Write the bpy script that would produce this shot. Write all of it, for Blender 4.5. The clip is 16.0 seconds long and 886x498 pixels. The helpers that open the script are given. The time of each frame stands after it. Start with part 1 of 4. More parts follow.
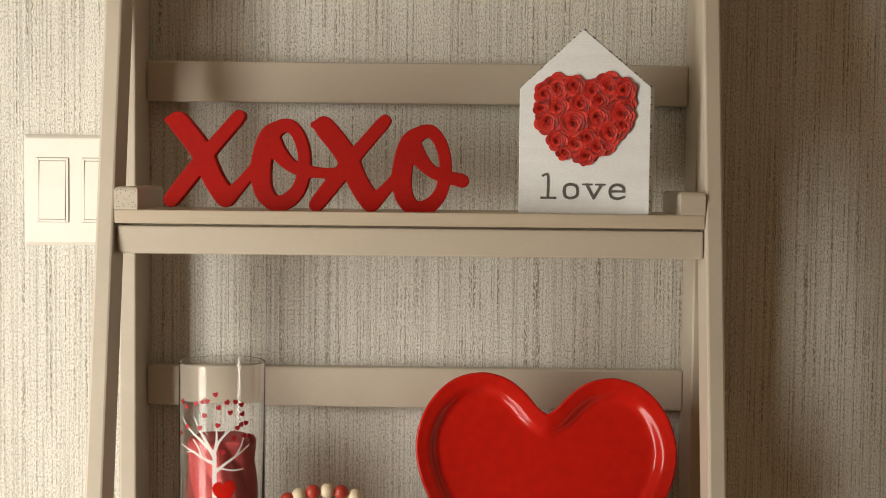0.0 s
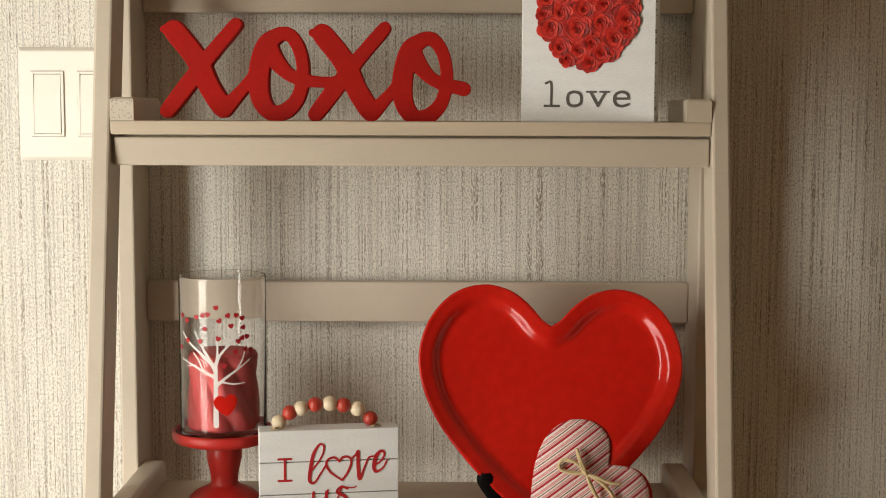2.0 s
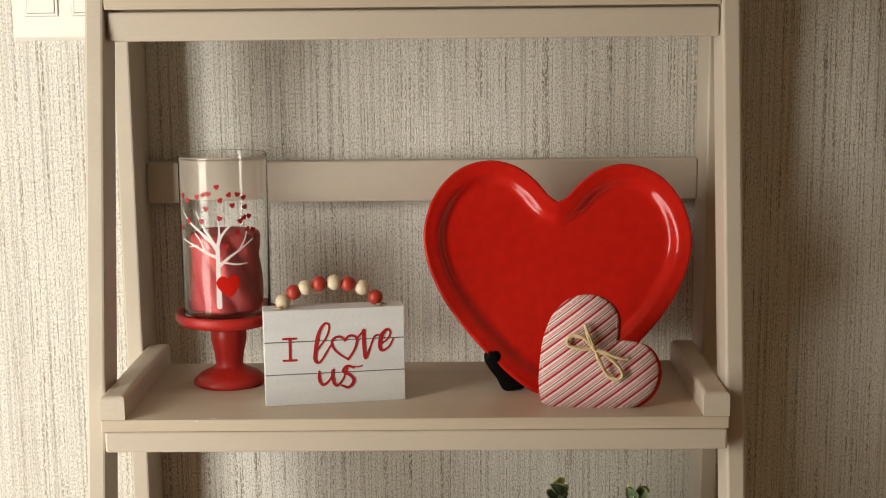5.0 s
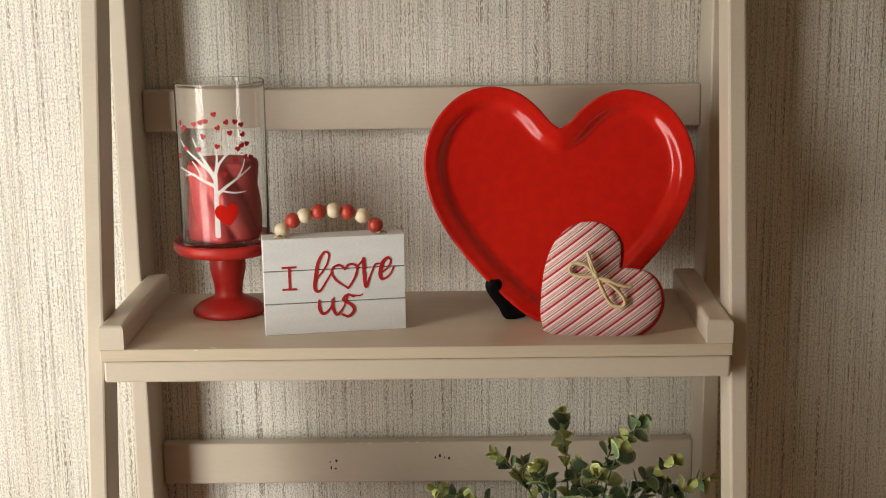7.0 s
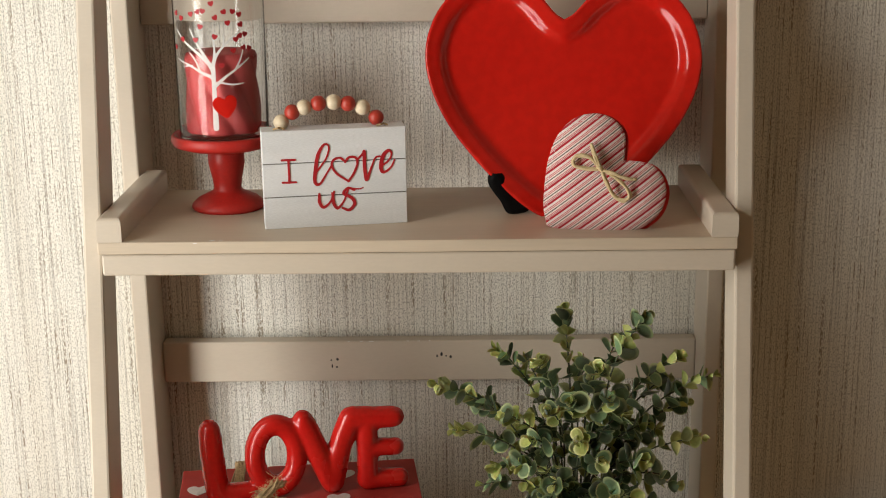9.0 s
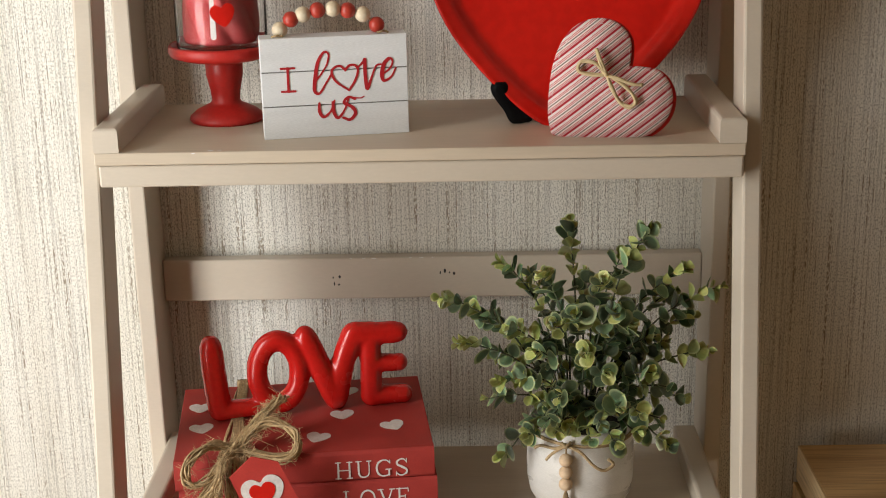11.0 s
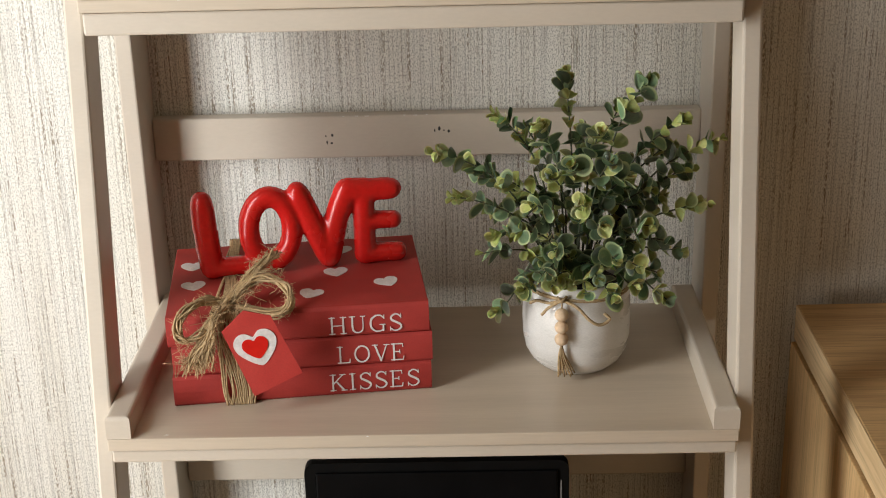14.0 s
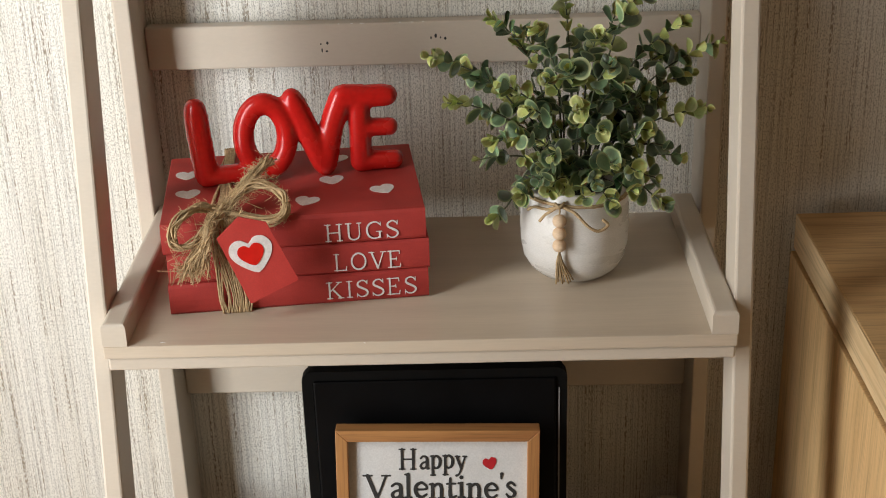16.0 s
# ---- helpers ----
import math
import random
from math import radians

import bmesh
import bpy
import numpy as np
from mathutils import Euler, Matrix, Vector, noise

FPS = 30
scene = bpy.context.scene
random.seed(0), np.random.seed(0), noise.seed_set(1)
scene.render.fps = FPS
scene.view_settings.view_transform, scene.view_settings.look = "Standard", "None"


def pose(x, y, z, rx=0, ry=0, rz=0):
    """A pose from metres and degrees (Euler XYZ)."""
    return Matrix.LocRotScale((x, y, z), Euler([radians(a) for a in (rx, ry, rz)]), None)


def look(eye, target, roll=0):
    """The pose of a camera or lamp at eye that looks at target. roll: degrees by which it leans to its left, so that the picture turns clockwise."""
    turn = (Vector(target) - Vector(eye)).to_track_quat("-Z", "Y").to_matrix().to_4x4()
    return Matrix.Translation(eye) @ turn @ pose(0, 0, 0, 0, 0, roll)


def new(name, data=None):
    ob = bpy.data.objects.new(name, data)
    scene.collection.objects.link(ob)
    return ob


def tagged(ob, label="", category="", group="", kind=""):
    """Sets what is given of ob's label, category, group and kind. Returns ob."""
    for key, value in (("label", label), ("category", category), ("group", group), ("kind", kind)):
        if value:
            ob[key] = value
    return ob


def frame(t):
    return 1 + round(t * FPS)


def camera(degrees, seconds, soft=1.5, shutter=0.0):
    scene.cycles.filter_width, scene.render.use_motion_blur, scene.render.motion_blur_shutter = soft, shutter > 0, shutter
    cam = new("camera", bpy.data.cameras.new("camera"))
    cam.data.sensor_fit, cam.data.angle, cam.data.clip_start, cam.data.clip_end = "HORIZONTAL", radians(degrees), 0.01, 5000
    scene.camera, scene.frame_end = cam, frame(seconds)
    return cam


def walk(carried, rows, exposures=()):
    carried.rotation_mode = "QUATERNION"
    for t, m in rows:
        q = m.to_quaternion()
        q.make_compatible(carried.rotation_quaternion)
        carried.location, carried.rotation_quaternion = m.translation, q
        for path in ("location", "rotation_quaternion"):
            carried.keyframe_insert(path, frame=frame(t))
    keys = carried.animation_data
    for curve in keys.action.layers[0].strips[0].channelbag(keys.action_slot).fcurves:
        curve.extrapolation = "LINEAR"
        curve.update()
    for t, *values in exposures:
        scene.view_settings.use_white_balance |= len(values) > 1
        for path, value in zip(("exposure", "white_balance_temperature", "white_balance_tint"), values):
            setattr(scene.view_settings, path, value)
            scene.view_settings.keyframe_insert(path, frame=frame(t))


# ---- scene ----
cam = camera(34.5, 16.0, soft=1.0)
PATH = [
    (0, (0.041, -1.574, 1.28), (0.03, 0.423, 1.173), 0.6),
    (0.5, (0.042, -1.571, 1.274), (0.029, 0.425, 1.146), 0.5),
    (1, (0.043, -1.565, 1.265), (0.026, 0.429, 1.116), 0.4),
    (1.5, (0.044, -1.558, 1.259), (0.027, 0.435, 1.087), 0.3),
    (2, (0.043, -1.555, 1.253), (0.027, 0.436, 1.057), 0.2),
    (2.5, (0.044, -1.55, 1.249), (0.024, 0.437, 1.023), -0.0),
    (3, (0.044, -1.546, 1.245), (0.025, 0.437, 0.987), -0.2),
    (3.5, (0.045, -1.542, 1.242), (0.023, 0.438, 0.959), -0.3),
    (4, (0.045, -1.538, 1.237), (0.021, 0.439, 0.934), -0.4),
    (6.5, (0.044, -1.523, 1.22), (0.018, 0.437, 0.823), -0.8),
    (7, (0.042, -1.519, 1.217), (0.018, 0.436, 0.793), -0.8),
    (7.5, (0.039, -1.516, 1.207), (0.018, 0.435, 0.764), -0.8),
    (8, (0.04, -1.511, 1.203), (0.018, 0.432, 0.731), -0.8),
    (8.5, (0.043, -1.509, 1.196), (0.015, 0.426, 0.691), -0.7),
    (11, (0.041, -1.496, 1.15), (0.008, 0.41, 0.546), -1.2),
    (11.5, (0.044, -1.492, 1.142), (0.011, 0.405, 0.51), -1.3),
    (12, (0.043, -1.488, 1.137), (0.012, 0.397, 0.469), -1.4),
    (12.5, (0.043, -1.488, 1.124), (0.012, 0.39, 0.437), -1.4),
    (13, (0.043, -1.487, 1.115), (0.012, 0.381, 0.4), -1.5),
    (13.5, (0.046, -1.489, 1.107), (0.012, 0.374, 0.38), -1.5),
    (14, (0.046, -1.488, 1.103), (0.01, 0.37, 0.363), -1.5),
    (14.5, (0.048, -1.49, 1.1), (0.009, 0.361, 0.344), -1.6),
    (15, (0.049, -1.475, 1.083), (0.011, 0.367, 0.304), -1.8),
    (15.5, (0.049, -1.488, 1.079), (0.011, 0.341, 0.271), -1.8),
    (16, (0.049, -1.487, 1.075), (0.01, 0.334, 0.249), -1.8),
]
EXPOSURES = [(0, -0.27, 7600, 10), (4, -0.25, 7500, 10), (8.5, -0.21, 7250, 10), (11.5, -0.09, 6850, 10), (16, 0.0, 6600, 10)]
walk(cam, [(t, look(eye, target, roll)) for t, eye, target, roll in PATH], EXPOSURES)

# ---- world, daylight and exposure ----
world = bpy.data.worlds.new("world")
scene.world = world
world.use_nodes = True
sky = world.node_tree.nodes.new("ShaderNodeTexSky")
sky.sky_type, sky.sun_disc = "NISHITA", False
sky.sun_elevation, sky.sun_rotation = radians(35), radians(-120)
world.node_tree.links.new(sky.outputs[0], world.node_tree.nodes["Background"].inputs[0])
world.node_tree.nodes["Background"].inputs[1].default_value = 0.1

# the unseen window in a side wall slanted to aim its light: foot of its centre line, turn of the wall, centre height,
# width, height
WIN_X, WIN_Y, WIN_TURN, WIN_Z, WIN_W, WIN_H = -0.98, -0.95, 39, 0.88, 0.45, 1.70
WIN_FOOT = pose(WIN_X, WIN_Y, 0, 0, 0, WIN_TURN)


def window_light(name, eye, target, width, height, watts, colour):
    lamp = bpy.data.lights.new(name, "AREA")
    lamp.shape, lamp.size, lamp.size_y, lamp.energy, lamp.color = "RECTANGLE", width, height, watts, colour
    ob = new(name, lamp)
    ob.matrix_world = look(eye, target)
    return ob


window_light("daylight_window", WIN_FOOT @ Vector((-0.02, 0, WIN_Z)), WIN_FOOT @ Vector((1, 0, WIN_Z)), WIN_W, WIN_H, 28, (0.955, 0.985, 1.0))


# ---- materials ----
def nodes_of(name):
    m = bpy.data.materials.new(name)
    m.use_nodes = True
    nt = m.node_tree
    return m, nt, nt.nodes["Principled BSDF"]


def node(nt, kind, **values):
    n = nt.nodes.new(kind)
    for key, value in values.items():
        n.inputs[key.replace("_", " ")].default_value = value
    return n


def coords(nt, scale=(1, 1, 1), turn=(0, 0, 0)):
    tc, mp = nt.nodes.new("ShaderNodeTexCoord"), nt.nodes.new("ShaderNodeMapping")
    nt.links.new(tc.outputs["Object"], mp.inputs["Vector"])
    mp.inputs["Scale"].default_value = scale
    mp.inputs["Rotation"].default_value = [radians(a) for a in turn]
    return mp.outputs[0]


def ramp(nt, source, stops):
    r = nt.nodes.new("ShaderNodeValToRGB")
    while len(r.color_ramp.elements) < len(stops):
        r.color_ramp.elements.new(0.5)
    for e, (at, c) in zip(r.color_ramp.elements, stops):
        e.position, e.color = at, (*c, 1) if len(c) == 3 else c
    nt.links.new(source, r.inputs[0])
    return r.outputs[0]


def grey(v):
    return (v, v, v)


def blend(nt, kind, fac, a, b):
    n = nt.nodes.new("ShaderNodeMix")
    n.data_type, n.blend_type = "RGBA", kind
    for sock, value in ((n.inputs[0], fac), (n.inputs[6], a), (n.inputs[7], b)):
        if isinstance(value, (int, float)):
            sock.default_value = value
        elif isinstance(value, tuple):
            sock.default_value = (*value, 1)
        else:
            nt.links.new(value, sock)
    return n.outputs[2]


def bump(nt, bsdf, source, strength, distance=0.001):
    b = node(nt, "ShaderNodeBump", Strength=strength, Distance=distance)
    nt.links.new(source, b.inputs["Height"])
    nt.links.new(b.outputs[0], bsdf.inputs["Normal"])
    return b


def paint(name, c1, c2, rough=0.5, scale=40, fine=400, stretch=(1, 1, 1), relief=0.15, coat=0.0, metal=0.0, spread=0.0, grain=0.35):
    """A surface with two colours mixed at a coarse and a fine scale."""
    m, nt, b = nodes_of(name)
    v = coords(nt, stretch)
    n1 = node(nt, "ShaderNodeTexNoise", Scale=scale, Detail=4)
    n2 = node(nt, "ShaderNodeTexNoise", Scale=fine, Detail=3)
    for n in (n1, n2):
        nt.links.new(v, n.inputs["Vector"])
    c = blend(nt, "MIX", ramp(nt, n1.outputs[0], ((0.3, grey(0)), (0.7, grey(1)))), c1, c2)
    c = blend(nt, "MULTIPLY", grain, c, ramp(nt, n2.outputs[0], ((0.35, grey(0.7)), (0.65, grey(1)))))
    if spread:
        oi = nt.nodes.new("ShaderNodeObjectInfo")
        c = blend(nt, "MULTIPLY", spread, c, ramp(nt, oi.outputs["Random"], ((0, grey(0.45)), (1, grey(1.4)))))
    nt.links.new(c, b.inputs["Base Color"])
    r = ramp(nt, n1.outputs[0], ((0.2, grey(max(rough - 0.08, 0.02))), (0.8, grey(min(rough + 0.1, 1)))))
    nt.links.new(r, b.inputs["Roughness"])
    b.inputs["Metallic"].default_value, b.inputs["Coat Weight"].default_value = metal, coat
    b.inputs["Coat Roughness"].default_value = 0.08
    bump(nt, b, n2.outputs[0], relief, 0.0006)
    return m


def wallpaper():
    """Greige vinyl paper: pale ground, upright broken threads made of dots, fine stipple."""
    m, nt, b = nodes_of("wallpaper")

    def grain(scale, detail=2, rough=0.5):
        n = node(nt, "ShaderNodeTexNoise", Scale=1, Detail=detail, Roughness=rough)
        nt.links.new(coords(nt, scale), n.inputs["Vector"])
        return n.outputs[0]

    threads = ramp(nt, grain((400, 400, 2.2), 2), ((0.53, grey(0)), (0.60, grey(1))))
    dots = ramp(nt, grain((560, 560, 190), 2), ((0.44, grey(0)), (0.54, grey(1))))
    runs = ramp(nt, grain((90, 90, 16), 2), ((0.38, grey(0.15)), (0.62, grey(0.9))))
    hair = ramp(nt, grain((420, 420, 3.0), 2), ((0.50, grey(1)), (0.62, grey(0.80))))
    stipple = ramp(nt, grain((700, 700, 400), 3, 0.65), ((0.38, grey(0.40)), (0.50, grey(1))))
    wide = ramp(nt, grain((24, 24, 0.5), 2), ((0.35, (0.84, 0.81, 0.76)), (0.62, (1, 1, 1))))
    mark = blend(nt, "MULTIPLY", 1.0, blend(nt, "MULTIPLY", 1.0, threads, dots), runs)
    c = blend(nt, "MULTIPLY", 1.0, (0.86, 0.845, 0.785), hair)
    c = blend(nt, "MULTIPLY", 0.75, c, stipple)
    c = blend(nt, "MULTIPLY", 0.4, c, wide)
    c = blend(nt, "MIX", mark, c, (0.24, 0.19, 0.125))
    nt.links.new(c, b.inputs["Base Color"])
    b.inputs["Roughness"].default_value = 0.45
    b.inputs["Specular IOR Level"].default_value = 0.6
    high = blend(nt, "MULTIPLY", 1.0, stipple, blend(nt, "MIX", mark, (1, 1, 1), (0, 0, 0)))
    bump(nt, b, high, 0.8, 0.0006)
    return m


def oak(name, c1, c2, along="y"):
    m, nt, b = nodes_of(name)
    s = {"x": (3, 60, 60), "y": (60, 3, 60), "z": (60, 60, 3)}[along]
    g = node(nt, "ShaderNodeTexNoise", Scale=1, Detail=5, Roughness=0.65, Distortion=0.6)
    nt.links.new(coords(nt, s), g.inputs["Vector"])
    f = node(nt, "ShaderNodeTexNoise", Scale=1, Detail=2)
    nt.links.new(coords(nt, tuple(v * 9 if v > 10 else v * 5 for v in s)), f.inputs["Vector"])
    c = ramp(nt, g.outputs[0], ((0.3, c2), (0.5, c1), (0.72, tuple(min(v * 1.15, 1) for v in c1))))
    c = blend(nt, "MULTIPLY", 0.55, c, ramp(nt, f.outputs[0], ((0.33, grey(0.55)), (0.5, grey(1)))))
    nt.links.new(c, b.inputs["Base Color"])
    b.inputs["Roughness"].default_value = 0.5
    bump(nt, b, f.outputs[0], 0.2, 0.0004)
    return m


def glass(name, colour=(1, 1, 1), rough=0.0):
    m, nt, b = nodes_of(name)
    b.inputs["Base Color"].default_value = (*colour, 1)
    b.inputs["Transmission Weight"].default_value = 1
    b.inputs["Roughness"].default_value = rough
    b.inputs["IOR"].default_value = 1.06
    b.inputs["Coat Weight"].default_value, b.inputs["Coat Roughness"].default_value = 0.6, 0.01
    return m


def striped_cloth():
    m, nt, b = nodes_of("striped_cloth")
    v = coords(nt, (1, 1, 1), (0, 87, 0))
    w = node(nt, "ShaderNodeTexNoise", Scale=900, Detail=1)
    nt.links.new(coords(nt, (1, 1, 1)), w.inputs["Vector"])
    sep = nt.nodes.new("ShaderNodeSeparateXYZ")
    nt.links.new(v, sep.inputs[0])
    c = (0.80, 0.69, 0.66)

    def bars(c, period, shift, width, colour):
        a = nt.nodes.new("ShaderNodeMath"); a.operation = "MULTIPLY_ADD"
        a.inputs[1].default_value, a.inputs[2].default_value = 1 / period, shift
        nt.links.new(sep.outputs[2], a.inputs[0])
        f = nt.nodes.new("ShaderNodeMath"); f.operation = "FRACT"
        nt.links.new(a.outputs[0], f.inputs[0])
        k = ramp(nt, f.outputs[0], ((0, grey(1)), (width, grey(1)), (min(width + 0.04, 1), grey(0))))
        return blend(nt, "MIX", k, c, colour)
    c = bars(c, 0.0118, 0.10, 0.15, (0.42, 0.012, 0.025))
    c = bars(c, 0.0118, 0.62, 0.055, (0.12, 0.07, 0.08))
    for shift in (0.34, 0.45, 0.80, 0.90):
        c = bars(c, 0.0118, shift, 0.045, (0.62, 0.16, 0.18))
    c = blend(nt, "MULTIPLY", 0.5, c, ramp(nt, w.outputs[0], ((0.35, grey(0.6)), (0.6, grey(1)))))
    nt.links.new(c, b.inputs["Base Color"])
    b.inputs["Roughness"].default_value = 0.9
    bump(nt, b, w.outputs[0], 0.5, 0.0006)
    return m


def rose_print():
    """Printed red rose petals, each a little lighter or darker than the next."""
    m, nt, b = nodes_of("rose_print")
    n = node(nt, "ShaderNodeTexNoise", Scale=300, Detail=3)
    nt.links.new(coords(nt), n.inputs["Vector"])
    geo = nt.nodes.new("ShaderNodeNewGeometry")
    c = ramp(nt, geo.outputs["Random Per Island"], ((0.0, (0.22, 0.006, 0.004)), (0.4, (0.58, 0.016, 0.009)), (1.0, (0.74, 0.034, 0.018))))
    c = blend(nt, "MULTIPLY", 0.5, c, ramp(nt, n.outputs[0], ((0.35, grey(0.6)), (0.6, grey(1)))))
    nt.links.new(c, b.inputs["Base Color"])
    b.inputs["Roughness"].default_value = 0.6
    return m


M = {
    "paper": wallpaper(),
    "shelf": paint("taupe_paint", (0.555, 0.488, 0.402), (0.59, 0.522, 0.434), 0.40, 5, 160, (1, 3, 3), 0.05, grain=0.10),
    # walls and ceiling out of view: warm colours to bounce warm light
    "plaster": paint("plaster", (0.68, 0.51, 0.335), (0.73, 0.56, 0.385), 0.8, 3, 60),
    "ceiling": paint("ceiling_paint", (0.84, 0.73, 0.58), (0.86, 0.76, 0.62), 0.8, 3, 60),
    "floor": oak("floor_boards", (0.42, 0.27, 0.15), (0.32, 0.20, 0.11), "x"),
    "switch": paint("ivory_plastic", (0.88, 0.86, 0.80), (0.90, 0.88, 0.83), 0.35, 12, 200, relief=0.0, grain=0.04),
    "matt_red": paint("matt_red_paint", (0.36, 0.006, 0.004), (0.41, 0.008, 0.005), 0.75, 25, 300, relief=0.08),
    "gloss_red": paint("glazed_red", (0.56, 0.012, 0.010), (0.60, 0.016, 0.012), 0.24, 15, 200, relief=0.0, coat=0.12),
    "plate_red": paint("plate_red", (0.60, 0.014, 0.010), (0.63, 0.018, 0.012), 0.10, 8, 100, relief=0.0, coat=0.0),
    "book_red": paint("book_cloth_red", (0.32, 0.023, 0.017), (0.44, 0.038, 0.029), 0.68, 26, 900, (1, 1, 1), 0.35),
    "tag_red": paint("tag_card_red", (0.44, 0.030, 0.024), (0.50, 0.042, 0.032), 0.6, 40, 700, relief=0.2),
    # brown that gives the shade in the gaps of the ivory switch
    "switch_gap_shade": paint("switch_gap_shade", (0.34, 0.30, 0.25), (0.40, 0.36, 0.30), 0.7),
    "rose_shade": paint("rose_shade", (0.24, 0.006, 0.005), (0.40, 0.012, 0.010), 0.6, 300, 900),
    "felt_red": paint("felt_red", (0.55, 0.02, 0.02), (0.62, 0.03, 0.025), 0.9, 60, 900, relief=0.3),
    "ink_red": paint("ink_red", (0.40, 0.010, 0.018), (0.48, 0.015, 0.022), 0.5, 60, 600),
    "white": paint("white_paint", (0.745, 0.765, 0.78), (0.80, 0.82, 0.835), 0.5, 14, 300, (1, 1, 8), 0.12),
    "print_white": paint("print_white", (0.76, 0.76, 0.75), (0.80, 0.80, 0.79), 0.6, 60, 600),
    "heart_white": paint("stencil_white", (0.62, 0.58, 0.56), (0.76, 0.73, 0.71), 0.7, 160, 700, relief=0.2),
    "groove": paint("groove_grey", (0.20, 0.19, 0.18), (0.26, 0.25, 0.24), 0.8),
    "ink": paint("ink_grey", (0.07, 0.06, 0.055), (0.13, 0.12, 0.11), 0.7, 200, 900),
    "black_ink": paint("ink_black", (0.015, 0.015, 0.015), (0.03, 0.03, 0.03), 0.6, 100, 700),
    "black": paint("black_lacquer", (0.003, 0.003, 0.0033), (0.005, 0.005, 0.0055), 0.5, 20, 300, relief=0.02),
    "black_case": paint("black_plastic", (0.004, 0.004, 0.004), (0.007, 0.007, 0.007), 0.6, 20, 500, relief=0.1),
    "cream": paint("cream_wood_bead", (0.72, 0.60, 0.42), (0.80, 0.69, 0.52), 0.5, 60, 500, (1, 1, 5), 0.1),
    "bead_red": paint("red_wood_bead", (0.42, 0.035, 0.022), (0.50, 0.05, 0.03), 0.38, 60, 400),
    "bead_wood": paint("raw_wood_bead", (0.66, 0.47, 0.30), (0.74, 0.56, 0.38), 0.6, 60, 500, (1, 1, 6), 0.1),
    "jute": paint("jute", (0.38, 0.26, 0.13), (0.60, 0.44, 0.25), 0.9, 250, 1500, relief=0.5, spread=0.5),
    "raffia": paint("raffia", (0.55, 0.42, 0.22), (0.68, 0.55, 0.34), 0.85, 250, 1200, relief=0.3),
    # same paint as the legs, warm light put into its colour; streaks along x
    "board": paint("taupe_paint_warm_lit", (0.52, 0.435, 0.335), (0.60, 0.51, 0.40), 0.4, 4, 60, (0.6, 9, 9), 0.06, grain=0.16),
    "stand_red": paint("satin_red_paint", (0.50, 0.016, 0.012), (0.55, 0.022, 0.016), 0.45, 25, 300, relief=0.08),
    "pot": paint("white_ceramic", (0.70, 0.68, 0.64), (0.78, 0.76, 0.73), 0.28, 20, 500, (1, 1, 3), 0.12, coat=0.2),
    "wax": paint("red_wax", (0.34, 0.028, 0.032), (0.44, 0.052, 0.052), 0.6, 30, 200, relief=0.05),
    "leaf": paint("leaf_green", (0.105, 0.19, 0.085), (0.22, 0.32, 0.165), 0.55, 60, 500, relief=0.1, spread=0.6),
    "leaf_tip": paint("leaf_young", (0.40, 0.45, 0.12), (0.58, 0.61, 0.21), 0.55, 70, 500, relief=0.1, spread=0.4),
    "stem": paint("stem_green", (0.07, 0.09, 0.05), (0.12, 0.13, 0.07), 0.6, 80, 500),
    "soil": paint("moss", (0.03, 0.03, 0.02), (0.06, 0.05, 0.03), 0.9, 200, 900, relief=0.6),
    "oak_top": oak("oak_top", (0.58, 0.37, 0.17), (0.46, 0.27, 0.115), "x"),
    "oak_side": oak("oak_side", (0.66, 0.435, 0.21), (0.53, 0.33, 0.14), "z"),
    "oak_edge": oak("oak_edge", (0.66, 0.48, 0.27), (0.52, 0.35, 0.17), "y"),
    "frame_wood": oak("frame_wood", (0.40, 0.19, 0.065), (0.29, 0.125, 0.042), "x"),
    "frame_wood_up": oak("frame_wood_upright", (0.40, 0.19, 0.065), (0.29, 0.125, 0.042), "z"),
    "stripes": striped_cloth(),
    "roses": rose_print(),
    "glass": glass("clear_glass"),
    "pane": glass("window_glass"),
    "curtain": paint("curtain_white", (0.7, 0.68, 0.64), (0.74, 0.72, 0.68), 0.9, 10, 300),
    "card_paper": paint("card_paper", (0.60, 0.605, 0.60), (0.65, 0.655, 0.65), 0.7, 40, 700),
}
M["matt_red"].node_tree.nodes["Principled BSDF"].inputs["Specular IOR Level"].default_value = 0.2
M["plate_red"].node_tree.nodes["Principled BSDF"].inputs["Specular IOR Level"].default_value = 0.32
for key in ("black", "black_case"):
    for n in M[key].node_tree.nodes:
        if n.type == "BSDF_PRINCIPLED":
            n.inputs["Specular IOR Level"].default_value = 0.08


# ---- mesh tools ----
def thing(name, m, label, category, group="", kind=""):
    ob = new(name)
    ob.empty_display_size = 0.02
    ob.matrix_world = m
    return tagged(ob, label, category, group, kind)


def mesh_of(bm, name, smooth=False):
    bmesh.ops.recalc_face_normals(bm, faces=bm.faces)
    me = bpy.data.meshes.new(name)
    if smooth:
        for f in bm.faces:
            f.smooth = True
    bm.to_mesh(me)
    bm.free()
    return me


def part(name, bm, material, parent, label="", smooth=False, m=None):
    me = bm if isinstance(bm, bpy.types.Mesh) else mesh_of(bm, name, smooth)
    if not me.materials:
        me.materials.append(material)
    ob = new(name, me)
    ob.parent = parent
    if m is not None:
        ob.matrix_basis = m
    return tagged(ob, label)


def solo(name, bm, material, label, category, smooth=False, kind="", m=None, group=""):
    ob = part(name, bm, material, None, label, smooth, m)
    return tagged(ob, label, category, group, kind)


